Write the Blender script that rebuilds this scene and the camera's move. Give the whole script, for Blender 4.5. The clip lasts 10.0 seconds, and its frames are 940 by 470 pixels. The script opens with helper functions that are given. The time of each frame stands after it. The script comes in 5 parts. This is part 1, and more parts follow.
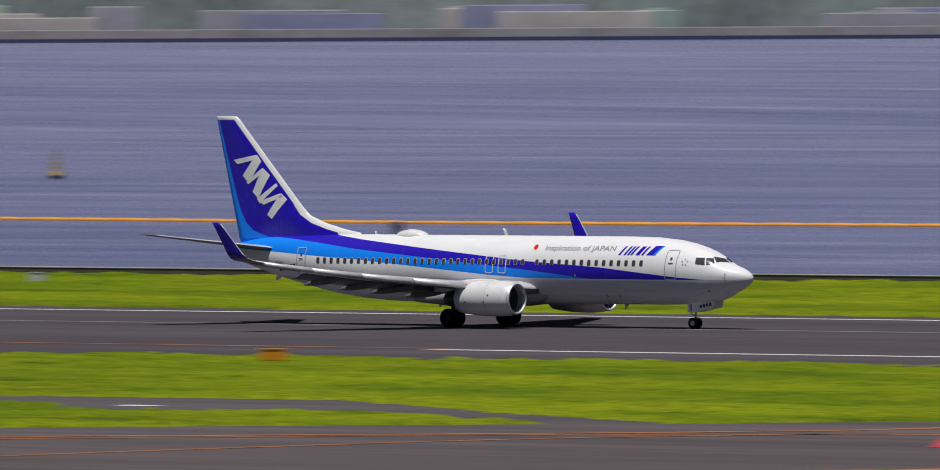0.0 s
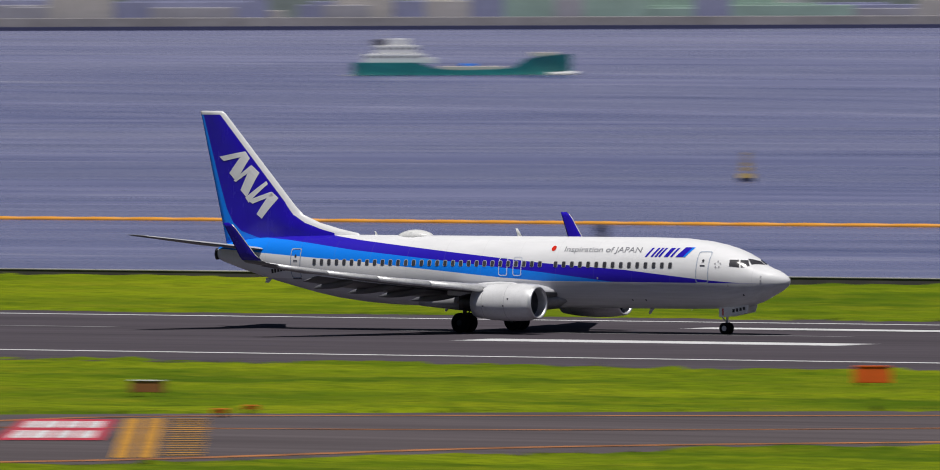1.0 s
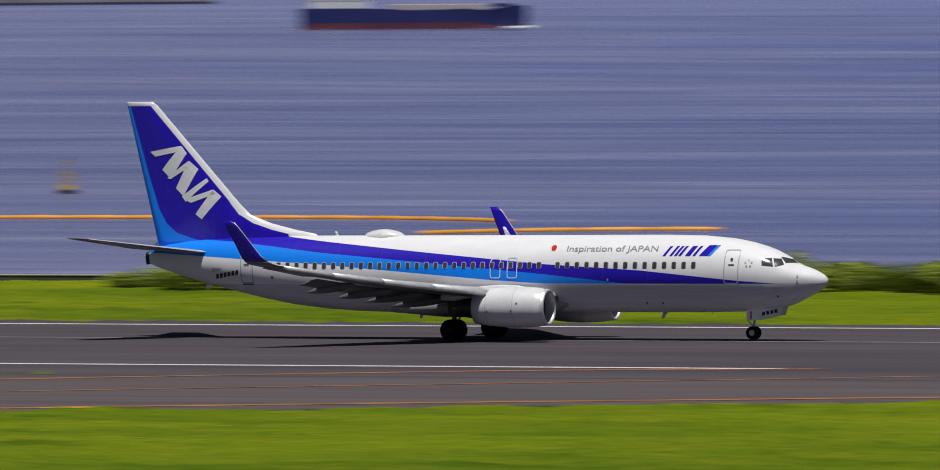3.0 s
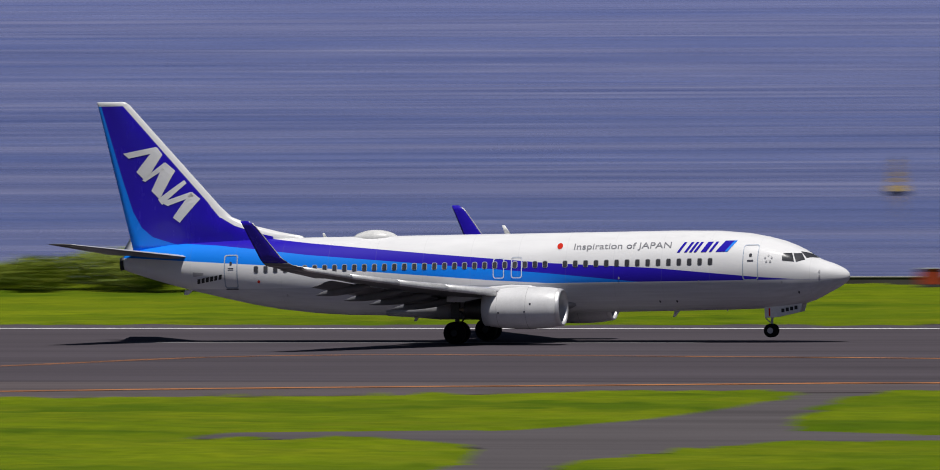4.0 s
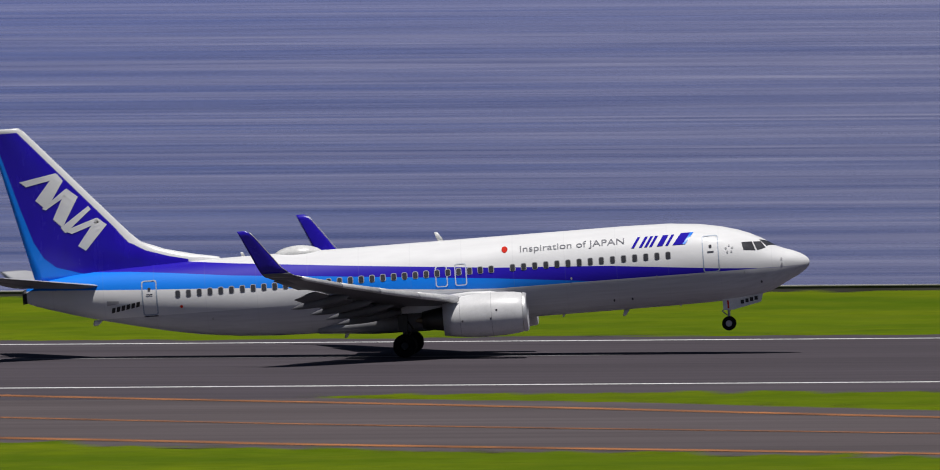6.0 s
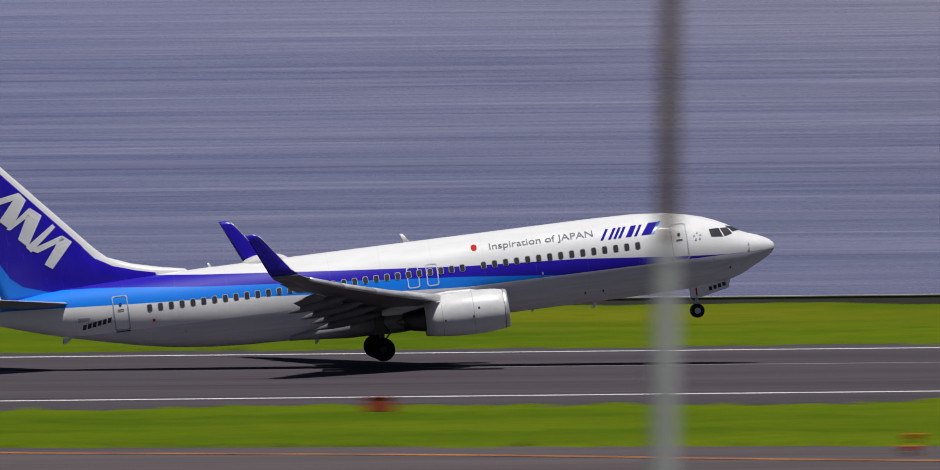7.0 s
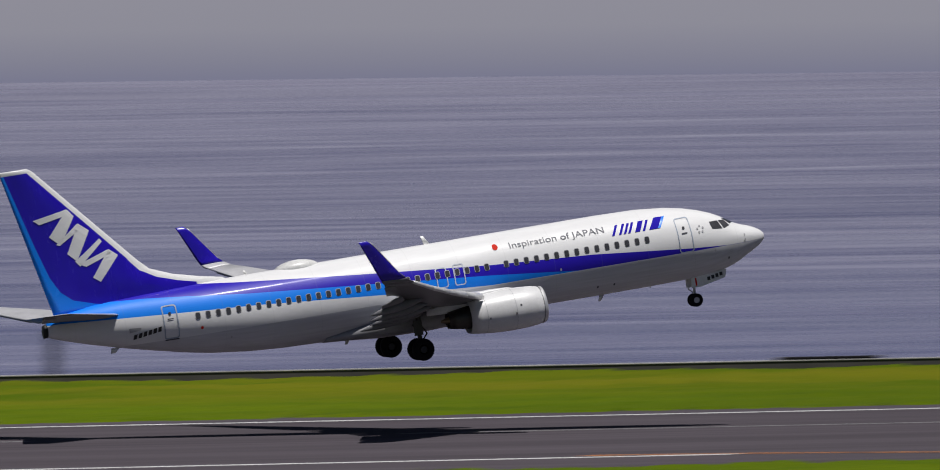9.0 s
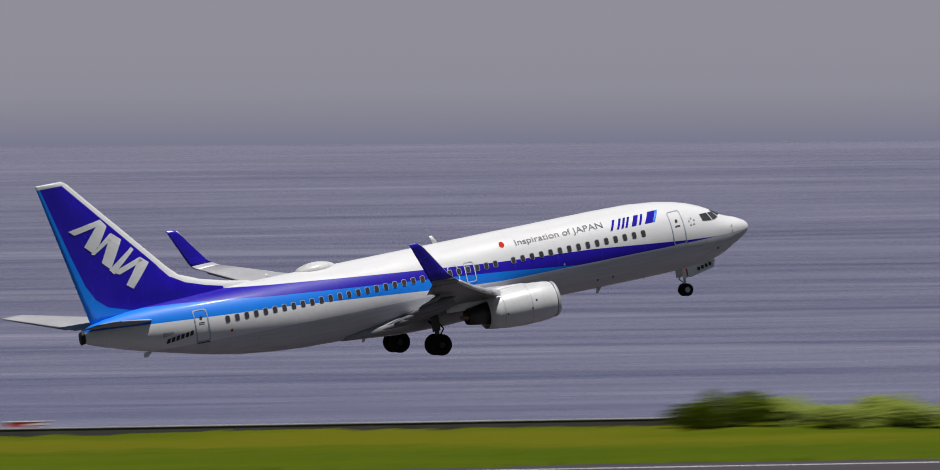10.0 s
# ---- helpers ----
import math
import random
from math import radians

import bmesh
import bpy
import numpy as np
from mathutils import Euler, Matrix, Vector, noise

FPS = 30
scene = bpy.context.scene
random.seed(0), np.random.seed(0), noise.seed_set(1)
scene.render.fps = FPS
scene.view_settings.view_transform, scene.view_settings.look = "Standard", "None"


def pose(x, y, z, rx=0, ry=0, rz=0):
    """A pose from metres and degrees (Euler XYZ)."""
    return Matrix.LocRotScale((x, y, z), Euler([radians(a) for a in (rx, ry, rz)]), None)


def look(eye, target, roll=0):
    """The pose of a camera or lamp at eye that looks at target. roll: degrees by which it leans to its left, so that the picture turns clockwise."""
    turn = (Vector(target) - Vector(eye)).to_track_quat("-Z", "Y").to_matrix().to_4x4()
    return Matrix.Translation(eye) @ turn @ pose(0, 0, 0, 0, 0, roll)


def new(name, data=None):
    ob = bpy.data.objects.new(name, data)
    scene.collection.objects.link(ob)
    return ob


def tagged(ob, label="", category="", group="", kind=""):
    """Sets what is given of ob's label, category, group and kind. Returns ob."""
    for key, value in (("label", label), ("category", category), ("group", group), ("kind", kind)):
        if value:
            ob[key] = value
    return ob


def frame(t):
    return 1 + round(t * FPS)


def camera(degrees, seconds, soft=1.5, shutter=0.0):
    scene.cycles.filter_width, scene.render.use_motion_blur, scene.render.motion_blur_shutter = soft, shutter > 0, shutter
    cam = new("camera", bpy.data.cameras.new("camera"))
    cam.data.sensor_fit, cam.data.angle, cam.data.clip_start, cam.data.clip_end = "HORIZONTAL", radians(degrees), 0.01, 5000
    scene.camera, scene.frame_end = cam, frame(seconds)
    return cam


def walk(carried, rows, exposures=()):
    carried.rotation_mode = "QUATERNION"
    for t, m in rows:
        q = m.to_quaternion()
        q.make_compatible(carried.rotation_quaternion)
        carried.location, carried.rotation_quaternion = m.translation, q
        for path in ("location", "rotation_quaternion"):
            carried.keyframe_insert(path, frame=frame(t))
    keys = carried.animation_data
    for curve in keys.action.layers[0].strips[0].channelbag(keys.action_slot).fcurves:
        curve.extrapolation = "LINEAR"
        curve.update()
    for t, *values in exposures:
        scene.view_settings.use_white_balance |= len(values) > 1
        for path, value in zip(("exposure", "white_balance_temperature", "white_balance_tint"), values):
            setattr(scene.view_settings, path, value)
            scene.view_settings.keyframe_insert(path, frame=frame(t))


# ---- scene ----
# An airliner takes off past a long lens on a terrace beside the field; the sea lies behind.
# World: the aircraft rolls along +x on y = 0, the eye is abeam at x = 0.
EYE = Vector((0.0, -651.46, 20.475))
PATH = [  # seconds, bearing to the left of +y, pitch, roll (degrees)
    (0.0, 35.784, -1.066, -0.298),
    (0.5, 33.802, -1.092, -0.197),
    (1.0, 31.730, -1.115, -0.181),
    (1.5, 29.524, -1.142, -0.170),
    (2.0, 27.142, -1.167, -0.282),
    (2.5, 24.567, -1.193, -0.268),
    (3.0, 21.900, -1.219, -0.334),
    (3.5, 19.127, -1.245, -0.442),
    (4.0, 16.202, -1.265, -0.478),
    (4.5, 13.111, -1.280, -0.404),
    (5.0, 9.835, -1.281, -0.350),
    (5.5, 6.441, -1.284, -0.449),
    (6.0, 2.980, -1.276, -0.490),
    (6.5, -0.519, -1.257, -0.484),
    (7.0, -3.967, -1.226, -0.471),
    (7.5, -7.333, -1.181, -0.464),
    (8.0, -10.614, -1.085, -0.501),
    (8.5, -13.791, -0.979, -0.667),
    (9.0, -16.810, -0.872, -0.696),
    (9.5, -19.789, -0.737, -0.685),
    (10.0, -22.688, -0.584, -0.371),
]


def aim(yaw, pitch, roll):
    a, b = radians(yaw), radians(pitch)
    way = Vector((-math.sin(a) * math.cos(b), math.cos(a) * math.cos(b), math.sin(b)))
    return look(EYE, EYE + way * 100, roll)


cam = camera(4.0717, 10.0, soft=0.9, shutter=0.5)
cam.data.dof.use_dof, cam.data.dof.focus_distance, cam.data.dof.aperture_fstop = True, 690.0, 6.3
walk(cam, [(t, aim(*r)) for t, *r in PATH])

# ---- world and sun ----
SUN_EL, SUN_AZ = 73.0, 160.0  # degrees; azimuth of the sun, clockwise from +y
world = bpy.data.worlds.new("sky")
scene.world = world
world.use_nodes = True
wn, wl = world.node_tree.nodes, world.node_tree.links
sky = wn.new("ShaderNodeTexSky")
sky.sky_type, sky.sun_disc = "NISHITA", False
sky.sun_elevation, sky.sun_rotation = radians(SUN_EL), radians(SUN_AZ)
sky.altitude, sky.air_density, sky.dust_density, sky.ozone_density = 0, 0.35, 0.25, 3.0
wl.new(sky.outputs[0], wn["Background"].inputs[0])
wn["Background"].inputs[1].default_value = 0.05
sun = new("sun", bpy.data.lights.new("sun", "SUN"))
sun.data.energy, sun.data.angle, sun.data.color = 5.0, radians(0.5), (1.0, 0.97, 0.94)
_e, _a = radians(SUN_EL), radians(SUN_AZ)
sun.matrix_world = look((0, 0, 0), (-math.sin(_a) * math.cos(_e), -math.cos(_a) * math.cos(_e), -math.sin(_e)))
sun.location = (0, 0, 300)
scene.view_settings.exposure = -0.36


# ---- materials ----
class Nodes:
    """A few shorthands for building a node material."""

    def __init__(self, name, rough=0.5, metal=0.0, **more):
        self.m = bpy.data.materials.new(name)
        self.m.use_nodes = True
        self.n, self.l = self.m.node_tree.nodes, self.m.node_tree.links
        self.b = self.n["Principled BSDF"]
        self.b.inputs["Roughness"].default_value = rough
        self.b.inputs["Metallic"].default_value = metal
        for key, value in more.items():
            self.b.inputs[key.replace("_", " ")].default_value = value

    def put(self, socket, value):
        if isinstance(value, (int, float)):
            socket.default_value = value
        elif isinstance(value, tuple):
            socket.default_value = (*value, 1) if len(value) == 3 and socket.type == "RGBA" else value
        else:
            self.l.new(value, socket)

    def math(self, op, a, b=0.0, c=0.0):
        q = self.n.new("ShaderNodeMath")
        q.operation = op
        for s, v in zip(q.inputs, (a, b, c)):
            self.put(s, v)
        return q.outputs[0]

    def mix(self, f, a, b, mode="MIX"):
        q = self.n.new("ShaderNodeMix")
        q.data_type, q.blend_type = "RGBA", mode
        self.put(q.inputs[0], f), self.put(q.inputs[6], a), self.put(q.inputs[7], b)
        return q.outputs[2]

    def coords(self, kind="Object", scale=(1, 1, 1), rot=(0, 0, 0)):
        q, w = self.n.new("ShaderNodeTexCoord"), self.n.new("ShaderNodeMapping")
        w.inputs["Scale"].default_value, w.inputs["Rotation"].default_value = scale, rot
        self.l.new(q.outputs[kind], w.inputs[0])
        return w.outputs[0]

    def world(self, scale=(1, 1, 1)):
        q, w = self.n.new("ShaderNodeNewGeometry"), self.n.new("ShaderNodeMapping")
        w.inputs["Scale"].default_value = scale
        self.l.new(q.outputs["Position"], w.inputs[0])
        return w.outputs[0]

    def noise(self, vec, scale, detail=4.0, rough=0.55):
        q = self.n.new("ShaderNodeTexNoise")
        self.l.new(vec, q.inputs["Vector"])
        q.inputs["Scale"].default_value, q.inputs["Detail"].default_value, q.inputs["Roughness"].default_value = scale, detail, rough
        return q.outputs[0]

    def ramp(self, fac, stops, mode="LINEAR"):
        q = self.n.new("ShaderNodeValToRGB")
        q.color_ramp.interpolation = mode
        el = q.color_ramp.elements
        while len(el) < len(stops):
            el.new(0.5)
        for e, (p, c) in zip(el, stops):
            e.position = p
            e.color = (c, c, c, 1) if isinstance(c, (int, float)) else (*c, 1)
        self.put(q.inputs[0], fac)
        return q.outputs[0]

    def xyz(self, vec):
        q = self.n.new("ShaderNodeSeparateXYZ")
        self.l.new(vec, q.inputs[0])
        return q.outputs

    def step(self, a, b, soft=0.02):
        """0 where a < b, 1 where a > b."""
        q = self.n.new("ShaderNodeMapRange")
        self.put(q.inputs[0], self.math("SUBTRACT", a, b))
        q.inputs[1].default_value, q.inputs[2].default_value = -soft, soft
        return q.outputs[0]

    def color(self, c):
        self.put(self.b.inputs["Base Color"], c)
        return self

    def rough(self, v):
        self.put(self.b.inputs["Roughness"], v)
        return self

    def bump(self, h, strength, distance):
        q = self.n.new("ShaderNodeBump")
        q.inputs["Strength"].default_value, q.inputs["Distance"].default_value = strength, distance
        self.l.new(h, q.inputs["Height"])
        self.l.new(q.outputs[0], self.b.inputs["Normal"])
        return self


WHITE, GREY, NAVY, AZURE = (0.80, 0.80, 0.79), (0.40, 0.40, 0.42), (0.020, 0.007, 0.43), (0.004, 0.22, 0.88)


def worn(name, c, rough=0.4, metal=0.0, scale=1.5, amount=0.16, world=False, **more):
    """A plain coat with dirt and fading at two scales."""
    k = Nodes(name, rough, metal, **more)
    v = k.world() if world else k.coords()
    n1, n2 = k.noise(v, scale, 5), k.noise(v, scale * 9, 3)
    f = k.math("MULTIPLY_ADD", n2, 0.35, k.math("MULTIPLY", n1, 0.65))
    dark = tuple(x * (1 - amount * 1.6) for x in c)
    light = tuple(min(1, x * (1 + amount)) for x in c)
    k.color(k.mix(k.ramp(f, [(0.3, 0.0), (0.7, 1.0)]), dark, light))
    k.rough(k.math("MULTIPLY_ADD", n1, 0.25, rough - 0.12))
    return k.m


def fuselage_paint():
    """White crown, two blue bands that widen aft, grey belly; x is metres forward of the main wheels."""
    k = Nodes("fuselage_paint", 0.22, 0.0, Coat_Weight=0.04, Coat_Roughness=0.12, Specular_IOR_Level=0.25)
    v = k.coords()
    o = k.xyz(v)
    aft = k.math("DIVIDE", k.math("SUBTRACT", 19.6, o[0]), 40.0)
    z = k.math("DIVIDE", o[2], 10.0)

    def line(*pts):
        return k.ramp(aft, [(a / 40.0, h / 10.0) for a, h in pts])

    top = line((0.0, 2.9), (2.5, 2.98), (4.4, 3.13), (9.9, 3.69), (15.4, 4.03), (21.9, 4.62), (28.4, 5.25), (30.6, 5.50), (31.6, 5.75), (36.0, 7.0))
    mid = line((0.0, 2.8), (10.5, 2.97), (15.4, 3.50), (21.9, 4.09), (28.4, 4.66), (31.5, 5.02), (33.5, 5.22), (35.3, 5.33), (36.5, 5.50), (37.5, 6.0))
    bot = line((0.0, 2.9), (2.5, 2.97), (15.4, 3.0), (18.5, 3.2), (21.9, 3.49), (28.0, 4.01), (32.2, 4.26), (35.4, 4.46), (38.1, 4.63))
    dirt = k.noise(k.coords(scale=(0.25, 1, 1)), 1.6, 6)
    grime = k.noise(k.coords(scale=(0.1, 2, 2)), 3.0, 5)
    white = k.mix(k.ramp(dirt, [(0.35, 0.0), (0.75, 1.0)]), (0.79, 0.79, 0.80), (0.71, 0.71, 0.72))
    grey = k.mix(k.ramp(grime, [(0.3, 0.0), (0.7, 1.0)]), (0.62, 0.62, 0.655), (0.52, 0.52, 0.55))
    c = k.mix(k.step(z, 0.297, 0.001), grey, white)
    blue = k.mix(k.step(z, mid, 0.0008), AZURE, NAVY)
    inside = k.math("MULTIPLY", k.step(z, bot, 0.0008), k.step(top, z, 0.0008))
    c = k.mix(inside, c, blue)
    # skin joints, thin and faint
    w = k.math("ABSOLUTE", k.math("SUBTRACT", k.math("FRACT", k.math("DIVIDE", o[0], 2.54)), 0.5))
    seam = k.math("MULTIPLY", k.step(w, 0.493, 0.004), 0.09)
    c = k.mix(seam, c, (0.25, 0.25, 0.27))
    k.color(c)
    k.rough(k.math("MULTIPLY_ADD", dirt, 0.2, 0.36))
    k.bump(k.noise(v, 0.9, 2), 0.08, 0.02)
    return k.m


def fin_paint():
    """Navy fin with a white leading edge and cap and a light blue strip down the rudder edge; UV in metres: from the front edge, from the rear edge; height in z."""
    k = Nodes("fin_paint", 0.25, 0.0, Coat_Weight=0.15, Coat_Roughness=0.06, Specular_IOR_Level=0.35)
    uv = k.xyz(k.coords("UV"))
    o = k.xyz(k.coords())
    z = k.math("DIVIDE", o[2], 14.0)
    strip = k.ramp(z, [(h / 14, w / 4) for h, w in ((5.0, 3.8), (5.35, 2.3), (5.7, 1.25), (6.2, 0.78), (7.0, 0.52), (8.7, 0.37), (12.5, 0.17))])
    lead = k.ramp(z, [(h / 14, w / 4) for h, w in ((5.5, 1.6), (6.0, 1.1), (6.6, 0.60), (7.4, 0.42), (12.5, 0.36))])
    n = k.noise(k.coords(scale=(1, 1, 0.3)), 1.5, 5)
    navy = k.mix(n, tuple(c * 0.85 for c in NAVY), tuple(min(1, c * 1.15) for c in NAVY))
    c = k.mix(k.step(k.math("DIVIDE", uv[1], 4.0), strip, 0.006), AZURE, navy)
    c = k.mix(k.step(k.math("DIVIDE", uv[0], 4.0), lead, 0.006), (0.74, 0.74, 0.74), c)
    c = k.mix(k.step(o[2], 12.50, 0.02), c, (0.66, 0.66, 0.67))
    k.color(c).rough(k.math("MULTIPLY_ADD", n, 0.2, 0.15))
    return k.m


def asphalt(name, c, joints):
    k = Nodes(name, 0.95, 0.0, Specular_IOR_Level=0.03)
    v = k.world()
    big, fine = k.noise(k.world((0.02, 0.12, 1)), 1.0, 6), k.noise(v, 6.0, 5)
    streak = k.noise(k.world((0.004, 0.5, 1)), 1.0, 4)
    f = k.math("ADD", k.math("MULTIPLY", big, 0.5), k.math("MULTIPLY_ADD", fine, 0.2, k.math("MULTIPLY", streak, 0.4)))
    col = k.mix(k.ramp(f, [(0.38, 0.0), (0.72, 1.0)]), tuple(x * 0.72 for x in c), tuple(x * 1.28 for x in c))
    if joints:
        y = k.xyz(v)[1]
        w = k.math("ABSOLUTE", k.math("SUBTRACT", k.math("FRACT", k.math("DIVIDE", y, 7.5)), 0.5))
        col = k.mix(k.math("MULTIPLY", k.step(w, 0.488, 0.006), 0.35), col, (0.03, 0.03, 0.03))
    k.color(col).bump(fine, 0.3, 0.01)
    return k.m


def grass_mat():
    k = Nodes("grass", 0.95, 0.0, Specular_IOR_Level=0.08)
    big, mid, fine = k.noise(k.world((0.018, 0.07, 0.05)), 1.0, 5), k.noise(k.world((0.10, 0.22, 0.3)), 1.0, 5), k.noise(k.world((1.6, 2.6, 2)), 1.0, 4)
    c = k.mix(k.ramp(big, [(0.38, 0.0), (0.62, 1.0)]), (0.074, 0.128, 0.003), (0.205, 0.262, 0.005))
    c = k.mix(k.ramp(mid, [(0.45, 0.0), (0.72, 0.8)]), c, (0.225, 0.240, 0.009))
    c = k.mix(k.ramp(mid, [(0.28, 0.7), (0.42, 0.0)]), c, (0.030, 0.062, 0.002))
    c = k.mix(k.ramp(fine, [(0.35, 0.6), (0.58, 0.0)]), c, (0.030, 0.060, 0.002))
    east = k.step(k.xyz(k.world())[0], -170.0, 190.0)
    c = k.mix(k.math("MULTIPLY", east, 0.66), c, (0.068, 0.114, 0.001))
    late = k.step(k.xyz(k.world())[0], 215.0, 60.0)
    c = k.mix(k.math("MULTIPLY", late, 0.65), c, (0.062, 0.088, 0.001))
    dry = k.math("MULTIPLY", k.math("MULTIPLY", k.step(k.xyz(k.world())[0], 20.0, 60.0), k.step(k.xyz(k.world())[1], 62.0, 9.0)), k.ramp(big, [(0.42, 0.0), (0.60, 0.38)]))
    c = k.mix(dry, c, (0.190, 0.150, 0.010))
    k.color(c).bump(fine, 0.7, 0.12)
    return k.m


def water_mat():
    k = Nodes("sea_water", 0.2, 0.0, IOR=1.33)
    swell = k.noise(k.world((0.02, 0.09, 0.1)), 1.0, 6, 0.62)
    chop = k.noise(k.world((0.22, 0.6, 0.5)), 1.0, 5, 0.62)
    drift = k.noise(k.world((0.0022, 0.006, 0.005)), 1.0, 5, 0.6)
    lanes = k.noise(k.world((0.0007, 0.010, 0.02)), 1.0, 11, 0.82)
    crests = k.noise(k.world((0.009, 0.040, 0.04)), 1.0, 7, 0.72)
    f = k.math("ADD", k.math("MULTIPLY", drift, 0.22), k.math("MULTIPLY_ADD", lanes, 0.34, k.math("MULTIPLY", crests, 0.44)))
    east = k.step(k.xyz(k.world())[0], 80.0, 450.0)
    deep = k.mix(east, (0.070, 0.084, 0.205), (0.076, 0.075, 0.148))
    pale = k.mix(east, (0.198, 0.205, 0.344), (0.262, 0.254, 0.340))
    pale = k.mix(k.step(k.xyz(k.world())[0], 900.0, 350.0), pale, (0.205, 0.199, 0.284))
    # light off the waves is painted in as pale and dark streaks
    c = k.mix(k.ramp(f, [(0.42, 0.0), (0.58, 1.0)]), deep, pale)
    c = k.mix(k.ramp(crests, [(0.60, 0.0), (0.74, 0.55)]), c, (0.40, 0.40, 0.48))
    c = k.mix(k.ramp(crests, [(0.28, 0.6), (0.40, 0.0)]), c, (0.045, 0.055, 0.140))
    c = k.mix(k.ramp(chop, [(0.66, 0.0), (0.90, 0.4)]), c, (0.30, 0.30, 0.40))
    k.color(c)
    k.rough(k.ramp(lanes, [(0.35, 0.16), (0.65, 0.36)]))
    k.bump(k.math("MULTIPLY_ADD", chop, 0.3, swell), 1.0, 0.32)
    return k.m


def leaf_mat(name, a, b):
    k = Nodes(name, 0.7)
    g = k.n.new("ShaderNodeNewGeometry")
    k.color(k.mix(g.outputs["Random Per Island"], a, b))
    return k.m


M_FUS, M_FIN = fuselage_paint(), fin_paint()
M_WHITE = worn("white_paint", (0.76, 0.76, 0.75), 0.3)
M_LETTER = worn("white_marking", (0.76, 0.76, 0.77), 0.45, amount=0.04)
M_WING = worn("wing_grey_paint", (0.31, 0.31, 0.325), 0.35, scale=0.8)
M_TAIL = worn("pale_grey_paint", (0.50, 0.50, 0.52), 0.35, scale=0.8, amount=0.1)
# darker copy of the wing grey: paints shade onto the undersides
M_SHADED = worn("wing_grey_painted_shade", (0.15, 0.15, 0.162), 0.4, scale=0.8)
M_SLAT = worn("bare_aluminium", (0.72, 0.72, 0.72), 0.38, 0.35, scale=1.0)
M_NAVY = worn("navy_paint", NAVY, 0.25, amount=0.1)
M_AZURE = worn("light_blue_paint", AZURE, 0.25, amount=0.08)
M_NACELLE = worn("nacelle_paint", (0.70, 0.70, 0.71), 0.36, scale=1.2, amount=0.08)
M_METAL = worn("dark_metal", (0.07, 0.065, 0.06), 0.45, 0.8)
M_LIP = worn("polished_lip", (0.70, 0.70, 0.71), 0.45, 0.6, amount=0.06)
M_DARK = worn("recess_and_shade_black", (0.012, 0.012, 0.014), 0.6)
M_RUBBER = worn("tyre_rubber", (0.009, 0.009, 0.010), 0.9, Specular_IOR_Level=0.15)
M_PANE = worn("window_glass", (0.06, 0.06, 0.068), 0.12, amount=0.3)
M_FRAME = worn("window_surround", (0.46, 0.46, 0.48), 0.4)
M_LINE = worn("door_outline", (0.36, 0.42, 0.52), 0.4)
M_LINE2 = worn("pale_outline", (0.62, 0.66, 0.74), 0.4)
M_TEXT = worn("grey_lettering", (0.09, 0.09, 0.11), 0.75, Specular_IOR_Level=0.08)
M_WORDS = worn("pale_grey_lettering", (0.26, 0.26, 0.285), 0.75, Specular_IOR_Level=0.08)
M_MARK = worn("blue_marking", (0.020, 0.010, 0.40), 0.75, amount=0.06, Specular_IOR_Level=0.08)
M_BLACK = worn("black_marking", (0.02, 0.02, 0.022), 0.5)
M_RED = worn("red_dot", (0.60, 0.022, 0.008), 0.6, Specular_IOR_Level=0.1)
M_RUNWAY = asphalt("runway_asphalt", (0.078, 0.068, 0.079), True)
M_TAXI = asphalt("taxiway_asphalt", (0.100, 0.085, 0.090), False)
M_PATH = asphalt("track_asphalt", (0.092, 0.083, 0.088), False)
M_GRASS, M_WATER = grass_mat(), water_mat()
M_PWHITE = worn("road_white", (0.66, 0.66, 0.66), 0.7, scale=0.6, amount=0.22, world=True)
M_PWORN = worn("worn_road_white", (0.20, 0.195, 0.20), 0.8, scale=0.5, amount=0.3, world=True)
M_PORANGE = worn("road_orange", (0.38, 0.145, 0.045), 0.8, scale=0.3, amount=0.5, world=True)
M_PYELLOW = worn("road_yellow", (0.50, 0.24, 0.02), 0.7, scale=0.6, amount=0.25, world=True)
M_PRED = worn("road_red", (0.50, 0.03, 0.06), 0.7, scale=0.6, world=True)
M_CONCRETE = worn("sea_wall_concrete", (0.075, 0.068, 0.066), 0.85, scale=0.4, amount=0.3, world=True)
M_BOX = worn("orange_box_paint", (0.80, 0.12, 0.008), 0.6)
M_REDWALL = worn("red_board_paint", (0.46, 0.008, 0.016), 0.55, scale=0.5)
M_REDBOX = worn("cabinet_red_paint", (0.42, 0.05, 0.012), 0.6)
M_TANBOX = worn("cabinet_tan_paint", (0.42, 0.31, 0.29), 0.6, amount=0.25)
M_POLE = worn("galvanised_pole", (0.47, 0.45, 0.53), 0.6, amount=0.1)
M_RUST = worn("rusted_pole", (0.17, 0.11, 0.08), 0.7, 0.1, amount=0.4)
M_BOOM = worn("orange_float", (0.78, 0.33, 0.03), 0.5)
M_BUOY = worn("yellow_buoy_paint", (0.44, 0.31, 0.08), 0.6)
M_TEAL = worn("teal_hull_paint", (0.012, 0.19, 0.19), 0.5, scale=0.2)
M_SHIPBLUE = worn("blue_hull_paint", (0.018, 0.025, 0.13), 0.5, scale=0.2)
M_SHIPRED = worn("red_hull_paint", (0.12, 0.03, 0.05), 0.5, scale=0.2)
M_FOAM = worn("wake_foam", (0.7, 0.7, 0.7), 0.9, scale=0.3)
M_TUFT = leaf_mat("tall_grass", (0.070, 0.110, 0.004), (0.200, 0.215, 0.012))
